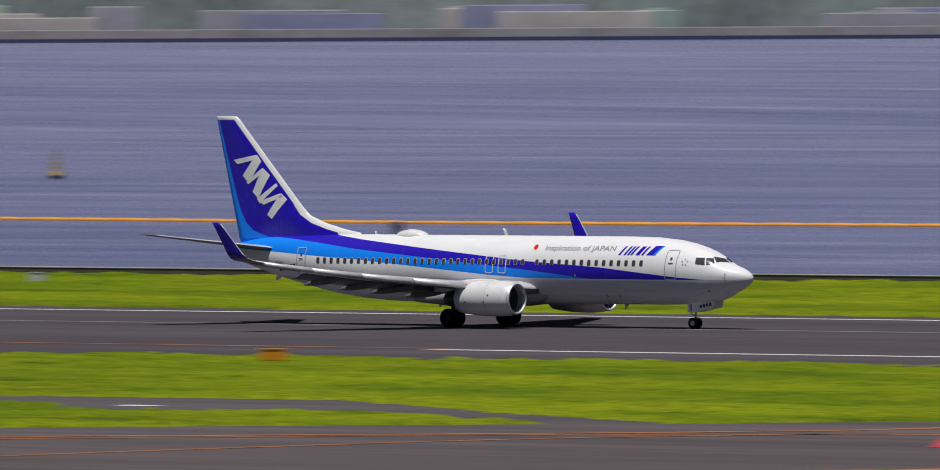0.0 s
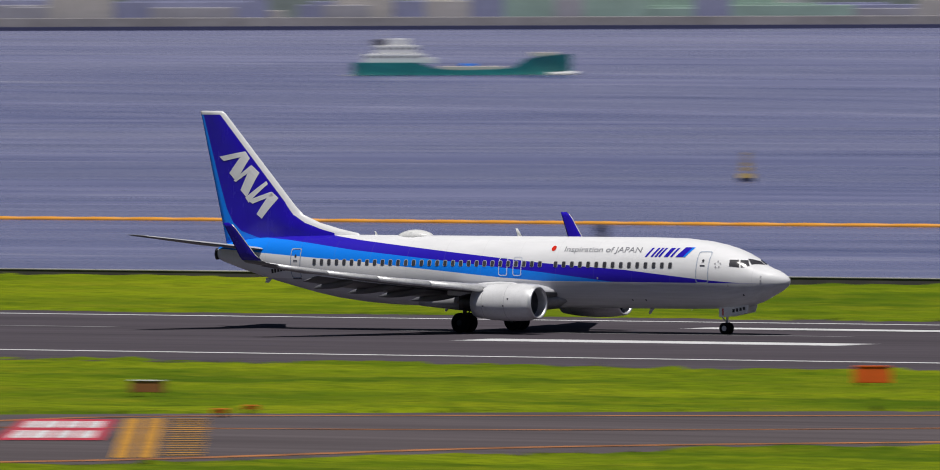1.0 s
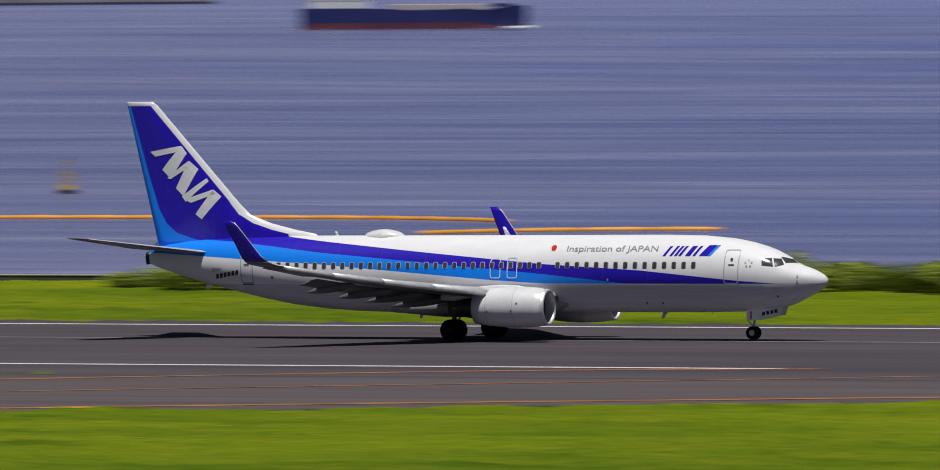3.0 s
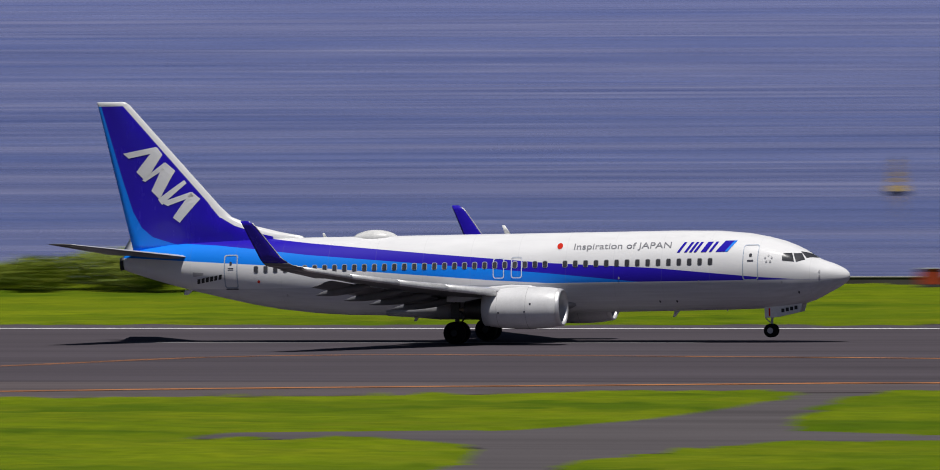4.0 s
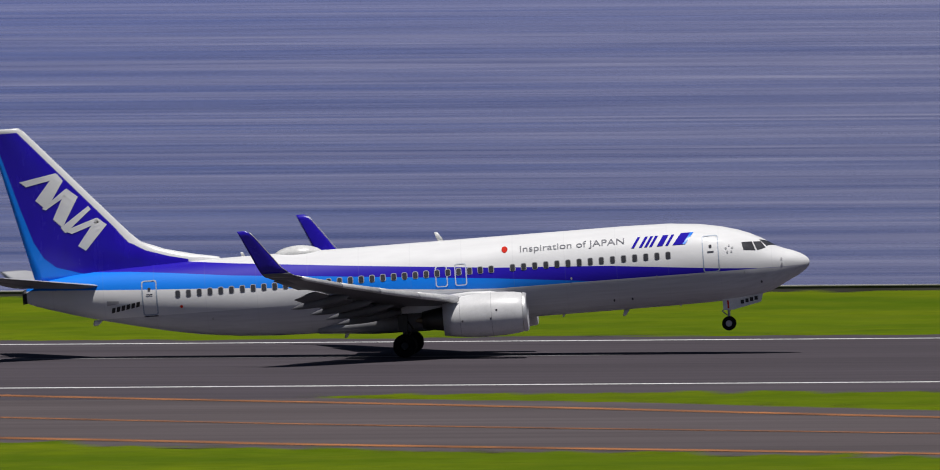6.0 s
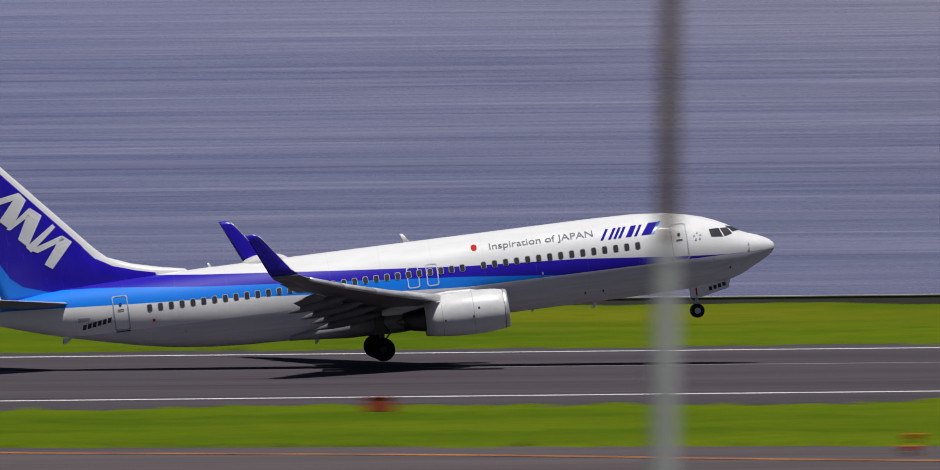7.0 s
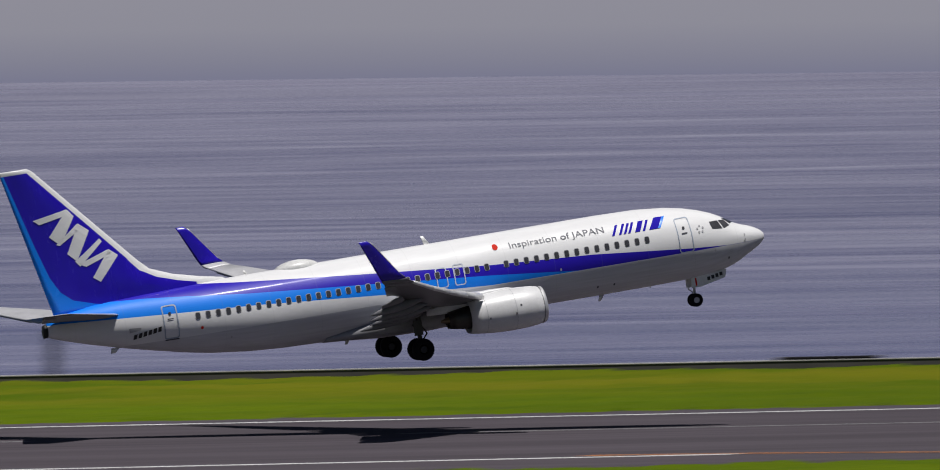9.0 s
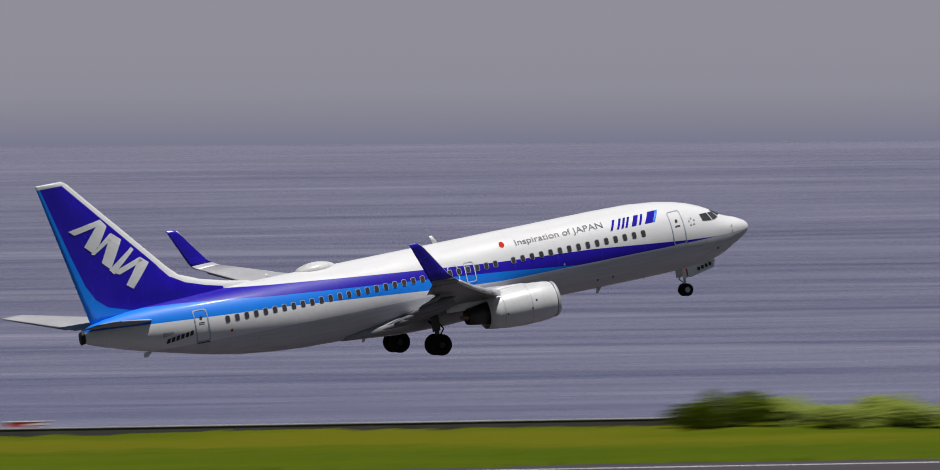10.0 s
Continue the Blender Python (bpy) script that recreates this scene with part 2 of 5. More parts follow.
M_BARK = worn("bark", (0.09, 0.06, 0.04), 0.9)
M_LEAF = leaf_mat("hedge_leaves", (0.115, 0.175, 0.006), (0.270, 0.310, 0.016))


# ---- mesh helpers ----
def part(name, mesh, material, parent=None, label=""):
    """Links a bmesh or mesh as one object under a thing or a part."""
    if isinstance(mesh, bmesh.types.BMesh):
        data = bpy.data.meshes.new(name)
        mesh.to_mesh(data)
        mesh.free()
        mesh = data
    if material and not mesh.materials:
        mesh.materials.append(material)
    ob = new(name, mesh)
    ob.parent = parent
    if label:
        ob["label"] = label
    return ob


def mesh_of(name, verts, faces, smooth=False):
    data = bpy.data.meshes.new(name)
    data.from_pydata([tuple(v) for v in verts], [], faces)
    data.update()
    if smooth:
        data.shade_smooth()
    return data


def loft(name, rings, closed=True, caps=True, smooth=True):
    """A skin through rings of equal length."""
    n = len(rings[0])
    verts = [v for r in rings for v in r]
    faces = []
    for i in range(len(rings) - 1):
        for j in range(n if closed else n - 1):
            a, b = i * n + j, i * n + (j + 1) % n
            faces.append((a, b, b + n, a + n))
    if caps:
        faces.append(tuple(range(n))[::-1])
        faces.append(tuple(range((len(rings) - 1) * n, len(rings) * n)))
    data = mesh_of(name, verts, faces, smooth)
    bm = bmesh.new()
    bm.from_mesh(data)
    bmesh.ops.recalc_face_normals(bm, faces=bm.faces)
    bm.to_mesh(data)
    bm.free()
    return data


def box(bm, lo, hi, bevel=0.0, m=None):
    """A box from corner to corner, with rounded edges."""
    c = [(a + b) / 2 for a, b in zip(lo, hi)]
    s = [abs(b - a) for a, b in zip(lo, hi)]
    made = bmesh.ops.create_cube(bm, size=1, matrix=(m or Matrix()) @ Matrix.LocRotScale(c, None, s))
    if bevel:
        edges = list({e for v in made["verts"] for e in v.link_edges})
        bmesh.ops.bevel(bm, geom=edges, offset=bevel, segments=2, affect="EDGES", profile=0.5)
    return bm


def tube(bm, a, b, r, r2=None, n=12):
    a, b = Vector(a), Vector(b)
    way = b - a
    m = Matrix.Translation((a + b) / 2) @ way.to_track_quat("Z", "Y").to_matrix().to_4x4()
    bmesh.ops.create_cone(bm, cap_ends=True, segments=n, radius1=r, radius2=r if r2 is None else r2, depth=way.length, matrix=m)
    return bm


def wheel(bm, c, r, w, n=28):
    """A tyre that turns about y, with round shoulders."""
    prof = [(-w / 2, r * 0.45), (-w / 2, r * 0.78), (-w * 0.42, r * 0.93), (-w * 0.25, r), (w * 0.25, r), (w * 0.42, r * 0.93), (w / 2, r * 0.78), (w / 2, r * 0.45)]
    rings = []
    for i in range(n):
        a = 2 * math.pi * i / n
        rings.append([bm.verts.new((c[0] + q * math.cos(a), c[1] + y, c[2] + q * math.sin(a))) for y, q in prof])
    for i in range(n):
        for j in range(len(prof) - 1):
            bm.faces.new((rings[i][j], rings[i][j + 1], rings[(i + 1) % n][j + 1], rings[(i + 1) % n][j]))
    for f in bm.faces:
        f.smooth = True
    return bm


def lerp(x, pts):
    return float(np.interp(x, [p[0] for p in pts], [p[1] for p in pts]))


def smooth_curve(pts, step):
    """A Catmull-Rom line through plan points, at about even steps."""
    p = [Vector(q) for q in pts]
    p = [2 * p[0] - p[1]] + p + [2 * p[-1] - p[-2]]
    out = []
    for i in range(1, len(p) - 2):
        n = max(2, int((p[i + 1] - p[i]).length / step))
        for j in range(n):
            t = j / n
            out.append(0.5 * (2 * p[i] + (p[i + 1] - p[i - 1]) * t + (2 * p[i - 1] - 5 * p[i] + 4 * p[i + 1] - p[i + 2]) * t * t + (3 * p[i] - p[i - 1] - 3 * p[i + 1] + p[i + 2]) * t ** 3))
    return out + [p[-2]]


def band(name, line, width, z):
    """A flat painted strip along a plan line."""
    verts, faces = [], []
    for i, q in enumerate(line):
        way = (line[min(i + 1, len(line) - 1)] - line[max(i - 1, 0)]).normalized()
        side = Vector((-way.y, way.x)) * width / 2
        verts += [(*(q + side), z), (*(q - side), z)]
    faces = [(2 * i, 2 * i + 1, 2 * i + 3, 2 * i + 2) for i in range(len(line) - 1)]
    return mesh_of(name, verts, faces)


def inside(poly, x, y):
    """Which of the points x, y (arrays) lie in a plan polygon."""
    r = np.zeros(x.shape, bool)
    for (x0, y0), (x1, y1) in zip(poly, poly[1:] + poly[:1]):
        if y0 != y1:
            r ^= ((y0 > y) != (y1 > y)) & (x < (x1 - x0) * (y - y0) / (y1 - y0) + x0)
    return r


# ---- land ----
RUN_FAR, RUN_NEAR = 29.0, -58.0
JOIN_TOP = [(-520, -300), (-440, -220), (-381, -161), (-346, -134), (-307, -109), (-290, -95), (-277, -74), (-268, -62), (-255, -56.0)]
JOIN_LOW = [(-470, -333.5), (-400, -273.5), (-313, -195.5), (-287, -153.5), (-266, -135.5), (-246, -114.5), (-221, -96.5), (-201, -86.5), (-160, -73.5), (-138, -70.5), (-113, -78.5), (-77, -94.5), (-42, -115.5), (-20, -127.5), (30, -153.5), (90, -175.5), (170, -193.5)]
EXIT_TOP = [(-44, -56), (-25, -66), (5, -93), (18, -101), (57, -110), (110, -128), (170, -150)]
TAXI = [tuple(p) for p in JOIN_TOP] + EXIT_TOP[:1] + EXIT_TOP[1:] + [tuple(p) for p in JOIN_LOW[::-1]]
TRACK_A = [(-153, -68), (-151, -90), (-151, -104), (-153, -116.5), (-165, -120.5), (-165, -127), (-155, -128.5), (-149.5, -136), (-146, -150), (-144.5, -162), (-139, -210), (-134, -210), (-140, -162), (-141, -151), (-140.5, -141), (-138.5, -131), (-133, -127.5), (-108, -132), (-108, -126), (-126, -124.5), (-134.5, -121), (-141.2, -116.8), (-144, -105), (-148, -84), (-148.5, -68)]
TRACK_B = [(-470, -119.5), (-411, -121.5), (-404, -120.5), (-391.6, -119.5), (-385, -123.5), (-374, -131), (-340, -150), (-350, -152), (-376, -136), (-384.5, -136), (-389.6, -137.5), (-396, -137), (-402, -132), (-410, -130), (-470, -126)]


def grid_mesh(name, xs, ys, height):
    x, y = np.meshgrid(xs, ys)
    z = height(x, y)
    v = np.stack([x, y, z], -1).reshape(-1, 3)
    n, k = len(xs), len(ys)
    a = (np.arange(k - 1)[:, None] * n + np.arange(n - 1)[None]).ravel()
    f = np.stack([a, a + 1, a + 1 + n, a + n], -1)
    data = bpy.data.meshes.new(name)
    data.vertices.add(len(v)), data.loops.add(f.size), data.polygons.add(len(f))
    data.vertices.foreach_set("co", v.ravel())
    data.loops.foreach_set("vertex_index", f.ravel())
    data.polygons.foreach_set("loop_start", np.arange(len(f)) * 4)
    data.update(calc_edges=True)
    data.shade_smooth()
    return data


def waves(x, y, seed, count, lo, hi):
    """A sum of many small sines: a lumpy field between about -1 and 1."""
    r = np.random.RandomState(seed)
    out = np.zeros(x.shape)
    for _ in range(count):
        w, a, p = 2 * np.pi / np.exp(r.uniform(np.log(lo), np.log(hi))), r.uniform(0, np.pi), r.uniform(0, 6.3)
        out += np.sin(w * (np.cos(a) * x + np.sin(a) * y) + p)
    return out / np.sqrt(count / 2.0)


def paved(x, y):
    p = (y > RUN_NEAR) & (y < RUN_FAR)
    for poly in (TAXI, TRACK_A, TRACK_B):
        p |= inside(poly, x, y)
    return p


def turf(x, y):
    """Uneven mown grass, sunk under every pavement."""
    wob = 0.8 * waves(x, y, 5, 10, 2.0, 9.0)
    p = paved(x + wob * 0.4, y + wob)
    h = 0.05 + 0.56 * np.clip((y - 74.0) / 14.0, 0, 1) + 0.05 * waves(x, y, 1, 14, 1.6, 6.0) + 0.06 * waves(x, y, 2, 8, 8.0, 40.0) + 0.03 * waves(x, y, 8, 10, 1.2, 2.5)
    return np.where(p, -0.25, np.maximum(h, -0.02))


def ground_sheets():
    near = part("ground", grid_mesh("ground", np.arange(-580, 420, 0.9), np.arange(-215, 89.2, 0.9), turf), M_GRASS)
    tagged(near, "lumpy bright green airfield grass beside the runway", "grass", kind="structure")
    # plain land all round, sunk where the fine sheet lies
    xs = np.r_[-4900, -2500, -1200, -700, -581, -579, 419, 421, 700, 1200, 2500, 4900]
    ys = np.r_[-4900, -2500, -1200, -700, -400, -216, -214, 60, 89]

    def flat(x, y):
        return np.where((x > -580) & (x < 420) & (y > -215), -0.6, 0.0 - 0.1 * ((y > RUN_NEAR - 10)))

    far = part("ground", grid_mesh("ground_far", xs, ys, flat), M_GRASS)
    tagged(far, "level green airfield grass reaching away on all sides", "grass", kind="structure")


def slab(name, poly, z, material, label, category):
    bm = bmesh.new()
    f = bm.faces.new([bm.verts.new((x, y, z)) for x, y in poly])
    if f.normal.z < 0:
        bmesh.ops.reverse_faces(bm, faces=[f])
    bmesh.ops.triangulate(bm, faces=list(bm.faces))
    made = bmesh.ops.extrude_face_region(bm, geom=list(bm.faces))
    for v in made["geom"]:
        if isinstance(v, bmesh.types.BMVert):
            v.co.z -= 0.3
    bmesh.ops.recalc_face_normals(bm, faces=bm.faces)
    return tagged(part(name, bm, material), label, category, kind="structure")


def marking(name, data, material, label):
    return tagged(part(name, data, material), label, "road marking", kind="structure")


def strip(x0, x1, y0, y1, z):
    return mesh_of("strip", [(x0, y0, z), (x1, y0, z), (x1, y1, z), (x0, y1, z)], [(0, 1, 2, 3)])


def pavements():
    slab("runway", [(-1500, -59.5), (1500, -59.5), (1500, 31), (-1500, 31)], 0.0, M_RUNWAY, "dark grooved asphalt runway with rubber streaks", "runway")
    slab("taxiway", TAXI, -0.004, M_TAXI, "grey asphalt taxiway curving into the runway", "taxiway")
    slab("service_track", TRACK_A, -0.03, M_PATH, "pale asphalt service track crossing the grass", "track")
    slab("service_track", TRACK_B, -0.03, M_PATH, "narrow grey service track in the grass", "track")
    # edge lines, with the gaps where taxiways join
    marking("runway_edge_line", strip(-1500, 1500, 22.0, 23.2, 0.012), M_PWHITE, "long white painted runway edge line")
    marking("runway_edge_line", strip(-441, -228, -44.2, -43.0, 0.012), M_PWHITE, "white painted runway edge line between taxiways")
    marking("runway_edge_line", strip(-72, 197, -44.2, -43.0, 0.012), M_PWHITE, "white painted runway edge line between taxiways")
    marking("runway_edge_line", strip(-1500, -441, -42.0, -41.3, 0.012), M_PORANGE, "thin orange painted edge line")
    for i in range(-18, 30):
        marking("centre_line_dash", strip(i * 50 - 7, i * 50 + 23, -1.5, -0.6, 0.008), M_PWORN, "worn white centre line dash")
    marking("touchdown_bar", strip(-393, -368, -17.6, -13.4, 0.012), M_PWHITE, "broad white touchdown bar on the runway")
    marking("touchdown_bar", strip(-394, -371, 9.4, 12.6, 0.012), M_PWHITE, "broad white touchdown bar on the runway")
    for x0, x1 in ((8.7, 11.3), (12.3, 15.0), (16.2, 18.7)):
        for y0, y1 in ((-41.5, -30), (-29, -10), (2, 21.5)):
            marking("threshold_bar", strip(x0, x1, y0, y1, 0.012), M_PWHITE, "white threshold bar across the runway")
    for name, pts, w in (
        ("upper", [(-420, -205), (-349, -153), (-337, -133), (-305, -116), (-287, -99), (-268, -75), (-250, -57), (-238, -48), (-226, -43.6)], 1.1),
        ("middle", [(-430, -230), (-368, -171), (-342, -152), (-311, -141), (-292, -127), (-274, -107), (-258, -88), (-240, -72), (-231, -65), (-205, -42), (-193, -22), (-170, -23), (-145, -30), (-119, -44), (-105, -48), (-81, -62), (-66, -69), (-44, -86), (-29, -96), (5, -115), (22, -131), (60, -150)], 0.7),
        ("lower", [(-420, -260), (-345, -208), (-312, -186), (-301, -161), (-287, -146), (-267, -129), (-248, -108), (-230, -95), (-202, -79), (-182, -69), (-162, -63), (-150, -60), (-136, -63), (-118, -69), (-100, -75), (-77, -87), (-63, -95), (-42, -109), (-28, -118), (20, -142), (80, -165)], 1.5),
        ("branch", [(-362, -215), (-357.3, -191.2), (-354.2, -177.8), (-350.5, -165.4), (-346, -157), (-340, -150.5)], 0.7),
        ("exit", [(-72, -43.6), (-64, -44.5), (-47, -58), (-31, -70), (-10, -88), (5, -100), (18, -107), (37, -115), (55, -126), (90, -138)], 1.3),
        ("stub", [(190, -41.2), (198, -43), (207, -47.5), (216, -54)], 1.2),
    ):
        marking("taxiway_line", band("taxiway_line", smooth_curve(pts, 4.0), w, 0.016), M_PORANGE, "thin worn orange taxiway line")
    for x, y in ((-240, -102), (-54, -103)):
        way = Vector((1, 0.8 if x < -100 else -0.55)).normalized()
        marking("taxiway_dash", band("dash", [Vector((x, y)) - way * 1.6, Vector((x, y)) + way * 1.6], 2.2, 0.02), M_PYELLOW, "short broad yellow painted dash")
    # holding position: two full lines, then dashes
    a, b = Vector((-336.6, -136.5)), Vector((-309.5, -179.0))
    u = (b - a).normalized()
    v = Vector((-u.y, u.x)) * (1 if -u.y > 0 else -1)
    for o, w in ((-0.2, 0.7), (0.85, 0.7)):
        marking("holding_line", band("holding_line", [a + v * o, b + v * o], w, 0.018), M_PYELLOW, "solid yellow holding position line")
    for i in range(17):
        q = a + u * (1.0 + 2.9 * i)
        marking("holding_dash", band("holding_dash", [q + v * 1.5, q + v * 3.3], 0.9, 0.018), M_PYELLOW, "yellow holding position dash")
    c = [Vector(p) for p in ((-341, -139.5), (-336.9, -138), (-322.2, -161.5), (-326.6, -163.5))]
    marking("holding_sign", mesh_of("sign", [(*p, 0.018) for p in c], [(0, 3, 2, 1)]), M_PRED, "red painted holding sign with white bars")
    for r0, r1 in ((0.1, 0.42), (0.56, 0.9)):
        for s0, s1 in ((0.10, 0.24), (0.28, 0.46), (0.52, 0.68), (0.74, 0.9)):
            q = [c[0].lerp(c[3], r).lerp(c[1].lerp(c[2], r), s) for r, s in ((r0, s0), (r1, s0), (r1, s1), (r0, s1))]
            marking("holding_sign_bar", mesh_of("bar", [(*p, 0.024) for p in q], [(0, 1, 2, 3)]), M_PWHITE, "white painted bar on red")
    marking("track_line", strip(-396.6, -394.2, -131.6, -130.4, -0.02), M_PWHITE, "short white line on the track")


def sea_depth(far):
    """A sea ring: the true distance, drawn in to stay near, and the height that keeps its dip under the horizon."""
    near = far if far < 2400 else 2400 + (far - 2400) * 0.3224
    return near, EYE.z - near * (EYE.z + 5.0) / far


def sea_at(x, y):
    """Place and scale of a thing at the plan point x, y of the open sea."""
    d = Vector((x, y)) - EYE.xy
    r, z = sea_depth(d.length)
    q = EYE.xy + d * (r / d.length)
    return Vector((q.x, q.y, z)), r / d.length


def sea():
    rings = []
    dist = [700] + [700 + 100 * i for i in range(1, 18)] + [2500 + 250 * i for i in range(22)]
    for d in dist:
        r, z = sea_depth(d)
        rings.append([(EYE.x + r * math.sin(a), EYE.y + r * math.cos(a), z) for a in np.linspace(-1.25, 1.25, 60)])
    ob = part("water", loft("water", rings, closed=False, caps=False), M_WATER)
    tagged(ob, "choppy blue-grey bay under hazy light", "sea", kind="structure")
    bm = bmesh.new()
    box(bm, (-4000, 88.2, -7), (4000, 89.0, 0.95), 0.05)
    box(bm, (-4000, 89.0, -7), (4000, 91.5, 0.2), 0.05)
    top = bmesh.new()
    box(top, (-4000, 88.16, 0.953), (4000, 89.04, 1.03), 0.02)
    tagged(part("trim", top, worn("pale_coping", (0.34, 0.33, 0.33), 0.85, scale=0.3, amount=0.3, world=True)), "thin pale concrete coping on the sea wall", "coping", kind="structure")
    tagged(part("sea_wall", bm, M_CONCRETE), "low dark weathered concrete sea wall", "sea wall", kind="structure")


def far_land():
    """The other side of the bay: a dark breakwater, a pale quay, trees and sheds, worked at about 3.7 km."""
    r, z = sea_depth(6500)
    rnd = random.Random(4)

    def at(deg, dr, up):
        a = radians(deg)
        return (EYE.x + (r + dr) * math.sin(a), EYE.y + (r + dr) * math.cos(a), z + up)

    a0, a1 = -46.0, -23.0
    turns = np.linspace(a0, a1, 40)

    def bend(a):  # the shore draws back eastwards
        return 60.0 * max(0.0, (a + 30.0) / 4.0) ** 1.5

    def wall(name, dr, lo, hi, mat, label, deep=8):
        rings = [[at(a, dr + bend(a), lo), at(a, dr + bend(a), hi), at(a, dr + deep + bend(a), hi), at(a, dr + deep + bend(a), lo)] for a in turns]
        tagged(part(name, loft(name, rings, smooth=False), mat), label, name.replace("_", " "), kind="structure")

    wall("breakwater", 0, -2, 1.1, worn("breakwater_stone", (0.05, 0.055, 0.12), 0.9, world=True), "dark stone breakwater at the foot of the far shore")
    # haze is painted into the quay, tree and shed colours by paling them
    wall("quay", 12, -2, 3.4, worn("hazed_quay_concrete", (0.34, 0.32, 0.32), 0.9, scale=0.05, amount=0.25, world=True), "concrete quay on the far shore, paled by painted haze", 40)
    wall("backdrop", 90, -2, 14, worn("trees_painted_haze", (0.29, 0.34, 0.31), 0.95, scale=0.03, amount=0.35, world=True), "grey-green wooded land across the bay, haze painted into its colour", 60)
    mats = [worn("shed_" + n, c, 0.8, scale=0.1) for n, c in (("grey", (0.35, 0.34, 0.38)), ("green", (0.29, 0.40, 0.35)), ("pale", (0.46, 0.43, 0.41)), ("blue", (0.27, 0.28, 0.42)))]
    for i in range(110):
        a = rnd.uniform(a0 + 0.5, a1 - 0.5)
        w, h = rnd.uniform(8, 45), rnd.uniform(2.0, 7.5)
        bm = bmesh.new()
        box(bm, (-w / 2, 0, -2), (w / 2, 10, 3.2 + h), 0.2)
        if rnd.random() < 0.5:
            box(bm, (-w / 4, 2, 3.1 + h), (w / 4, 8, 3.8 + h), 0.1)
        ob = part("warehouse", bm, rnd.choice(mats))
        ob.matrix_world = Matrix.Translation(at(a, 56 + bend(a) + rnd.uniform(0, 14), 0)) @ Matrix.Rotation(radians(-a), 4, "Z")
        tagged(ob, "low warehouse on the far shore, haze painted into its colour", "building", "far sheds")


def haze():
    """A glowing sheet painted as the bright haze over the sea's edge."""
    k = Nodes("glowing_sea_haze", 1.0)
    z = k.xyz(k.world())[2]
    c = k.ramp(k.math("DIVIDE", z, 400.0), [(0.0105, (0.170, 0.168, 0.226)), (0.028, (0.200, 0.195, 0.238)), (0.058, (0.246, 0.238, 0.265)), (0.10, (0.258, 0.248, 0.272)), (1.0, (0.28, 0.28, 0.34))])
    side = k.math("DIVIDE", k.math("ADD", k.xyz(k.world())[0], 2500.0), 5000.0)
    # a bluer glow left of centre, added to tint the sea's reflections
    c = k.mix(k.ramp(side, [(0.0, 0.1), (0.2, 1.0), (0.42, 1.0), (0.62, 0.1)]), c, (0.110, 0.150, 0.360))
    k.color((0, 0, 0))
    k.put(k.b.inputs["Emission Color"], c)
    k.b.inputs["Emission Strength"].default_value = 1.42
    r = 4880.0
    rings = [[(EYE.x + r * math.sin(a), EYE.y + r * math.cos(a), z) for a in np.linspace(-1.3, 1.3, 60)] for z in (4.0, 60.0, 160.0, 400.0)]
    tagged(part("backdrop", loft("backdrop", rings, closed=False, caps=False), k.m), "glowing sheet painted as pale grey haze over the sea's edge", "sky", kind="structure")


def tufts():
    """Taller grass left along the pavement edges by the mower."""
    r = random.Random(7)
    lines = [smooth_curve(JOIN_LOW, 1.0), smooth_curve(JOIN_TOP, 1.0), smooth_curve(EXIT_TOP, 1.0), [Vector((x, RUN_NEAR)) for x in np.arange(-480, -260, 1.0)], [Vector((x, RUN_NEAR)) for x in np.arange(-30, 200, 1.0)], [Vector((x, RUN_FAR)) for x in np.arange(-540, 330, 1.0)]]
    verts, faces = [], []
    spots = []
    for line in lines:
        for q in line:
            if q.y < -205 or r.random() < 0.25:
                continue
            for _ in range(3):
                spots.append((q.x + r.uniform(-1, 1), q.y + r.gauss(0, 1.3), r.uniform(0.10, 0.26) * (1.6 if r.random() < 0.05 else 1)))
    ok = ~paved(np.array([s[0] for s in spots]), np.array([s[1] for s in spots]))
    for (x, y, h), good in zip(spots, ok):
        if not good:
            continue
        for _ in range(5):
            a, w = r.uniform(0, 6.3), r.uniform(0.03, 0.08)
            bx, by = x + r.gauss(0, 0.12), y + r.gauss(0, 0.12)
            k = len(verts)
            verts += [(bx - w * math.cos(a), by - w * math.sin(a), -0.05), (bx + w * math.cos(a), by + w * math.sin(a), -0.05), (bx + r.gauss(0, 0.07), by + r.gauss(0, 0.07), h * r.uniform(0.7, 1.2))]
            faces.append((k, k + 1, k + 2))
    tagged(part("grass_tufts", mesh_of("grass_tufts", verts, faces), M_TUFT), "uneven taller grass along the pavement edges", "grass", kind="stuff")


haze()
tufts()
ground_sheets()
pavements()
sea()
far_land()


# ---- the airliner; body places as metres aft of the nose, to starboard, up from the wheels' foot ----
def at_body(aft, star, up):
    return Vector((19.6 - aft, -star, up))


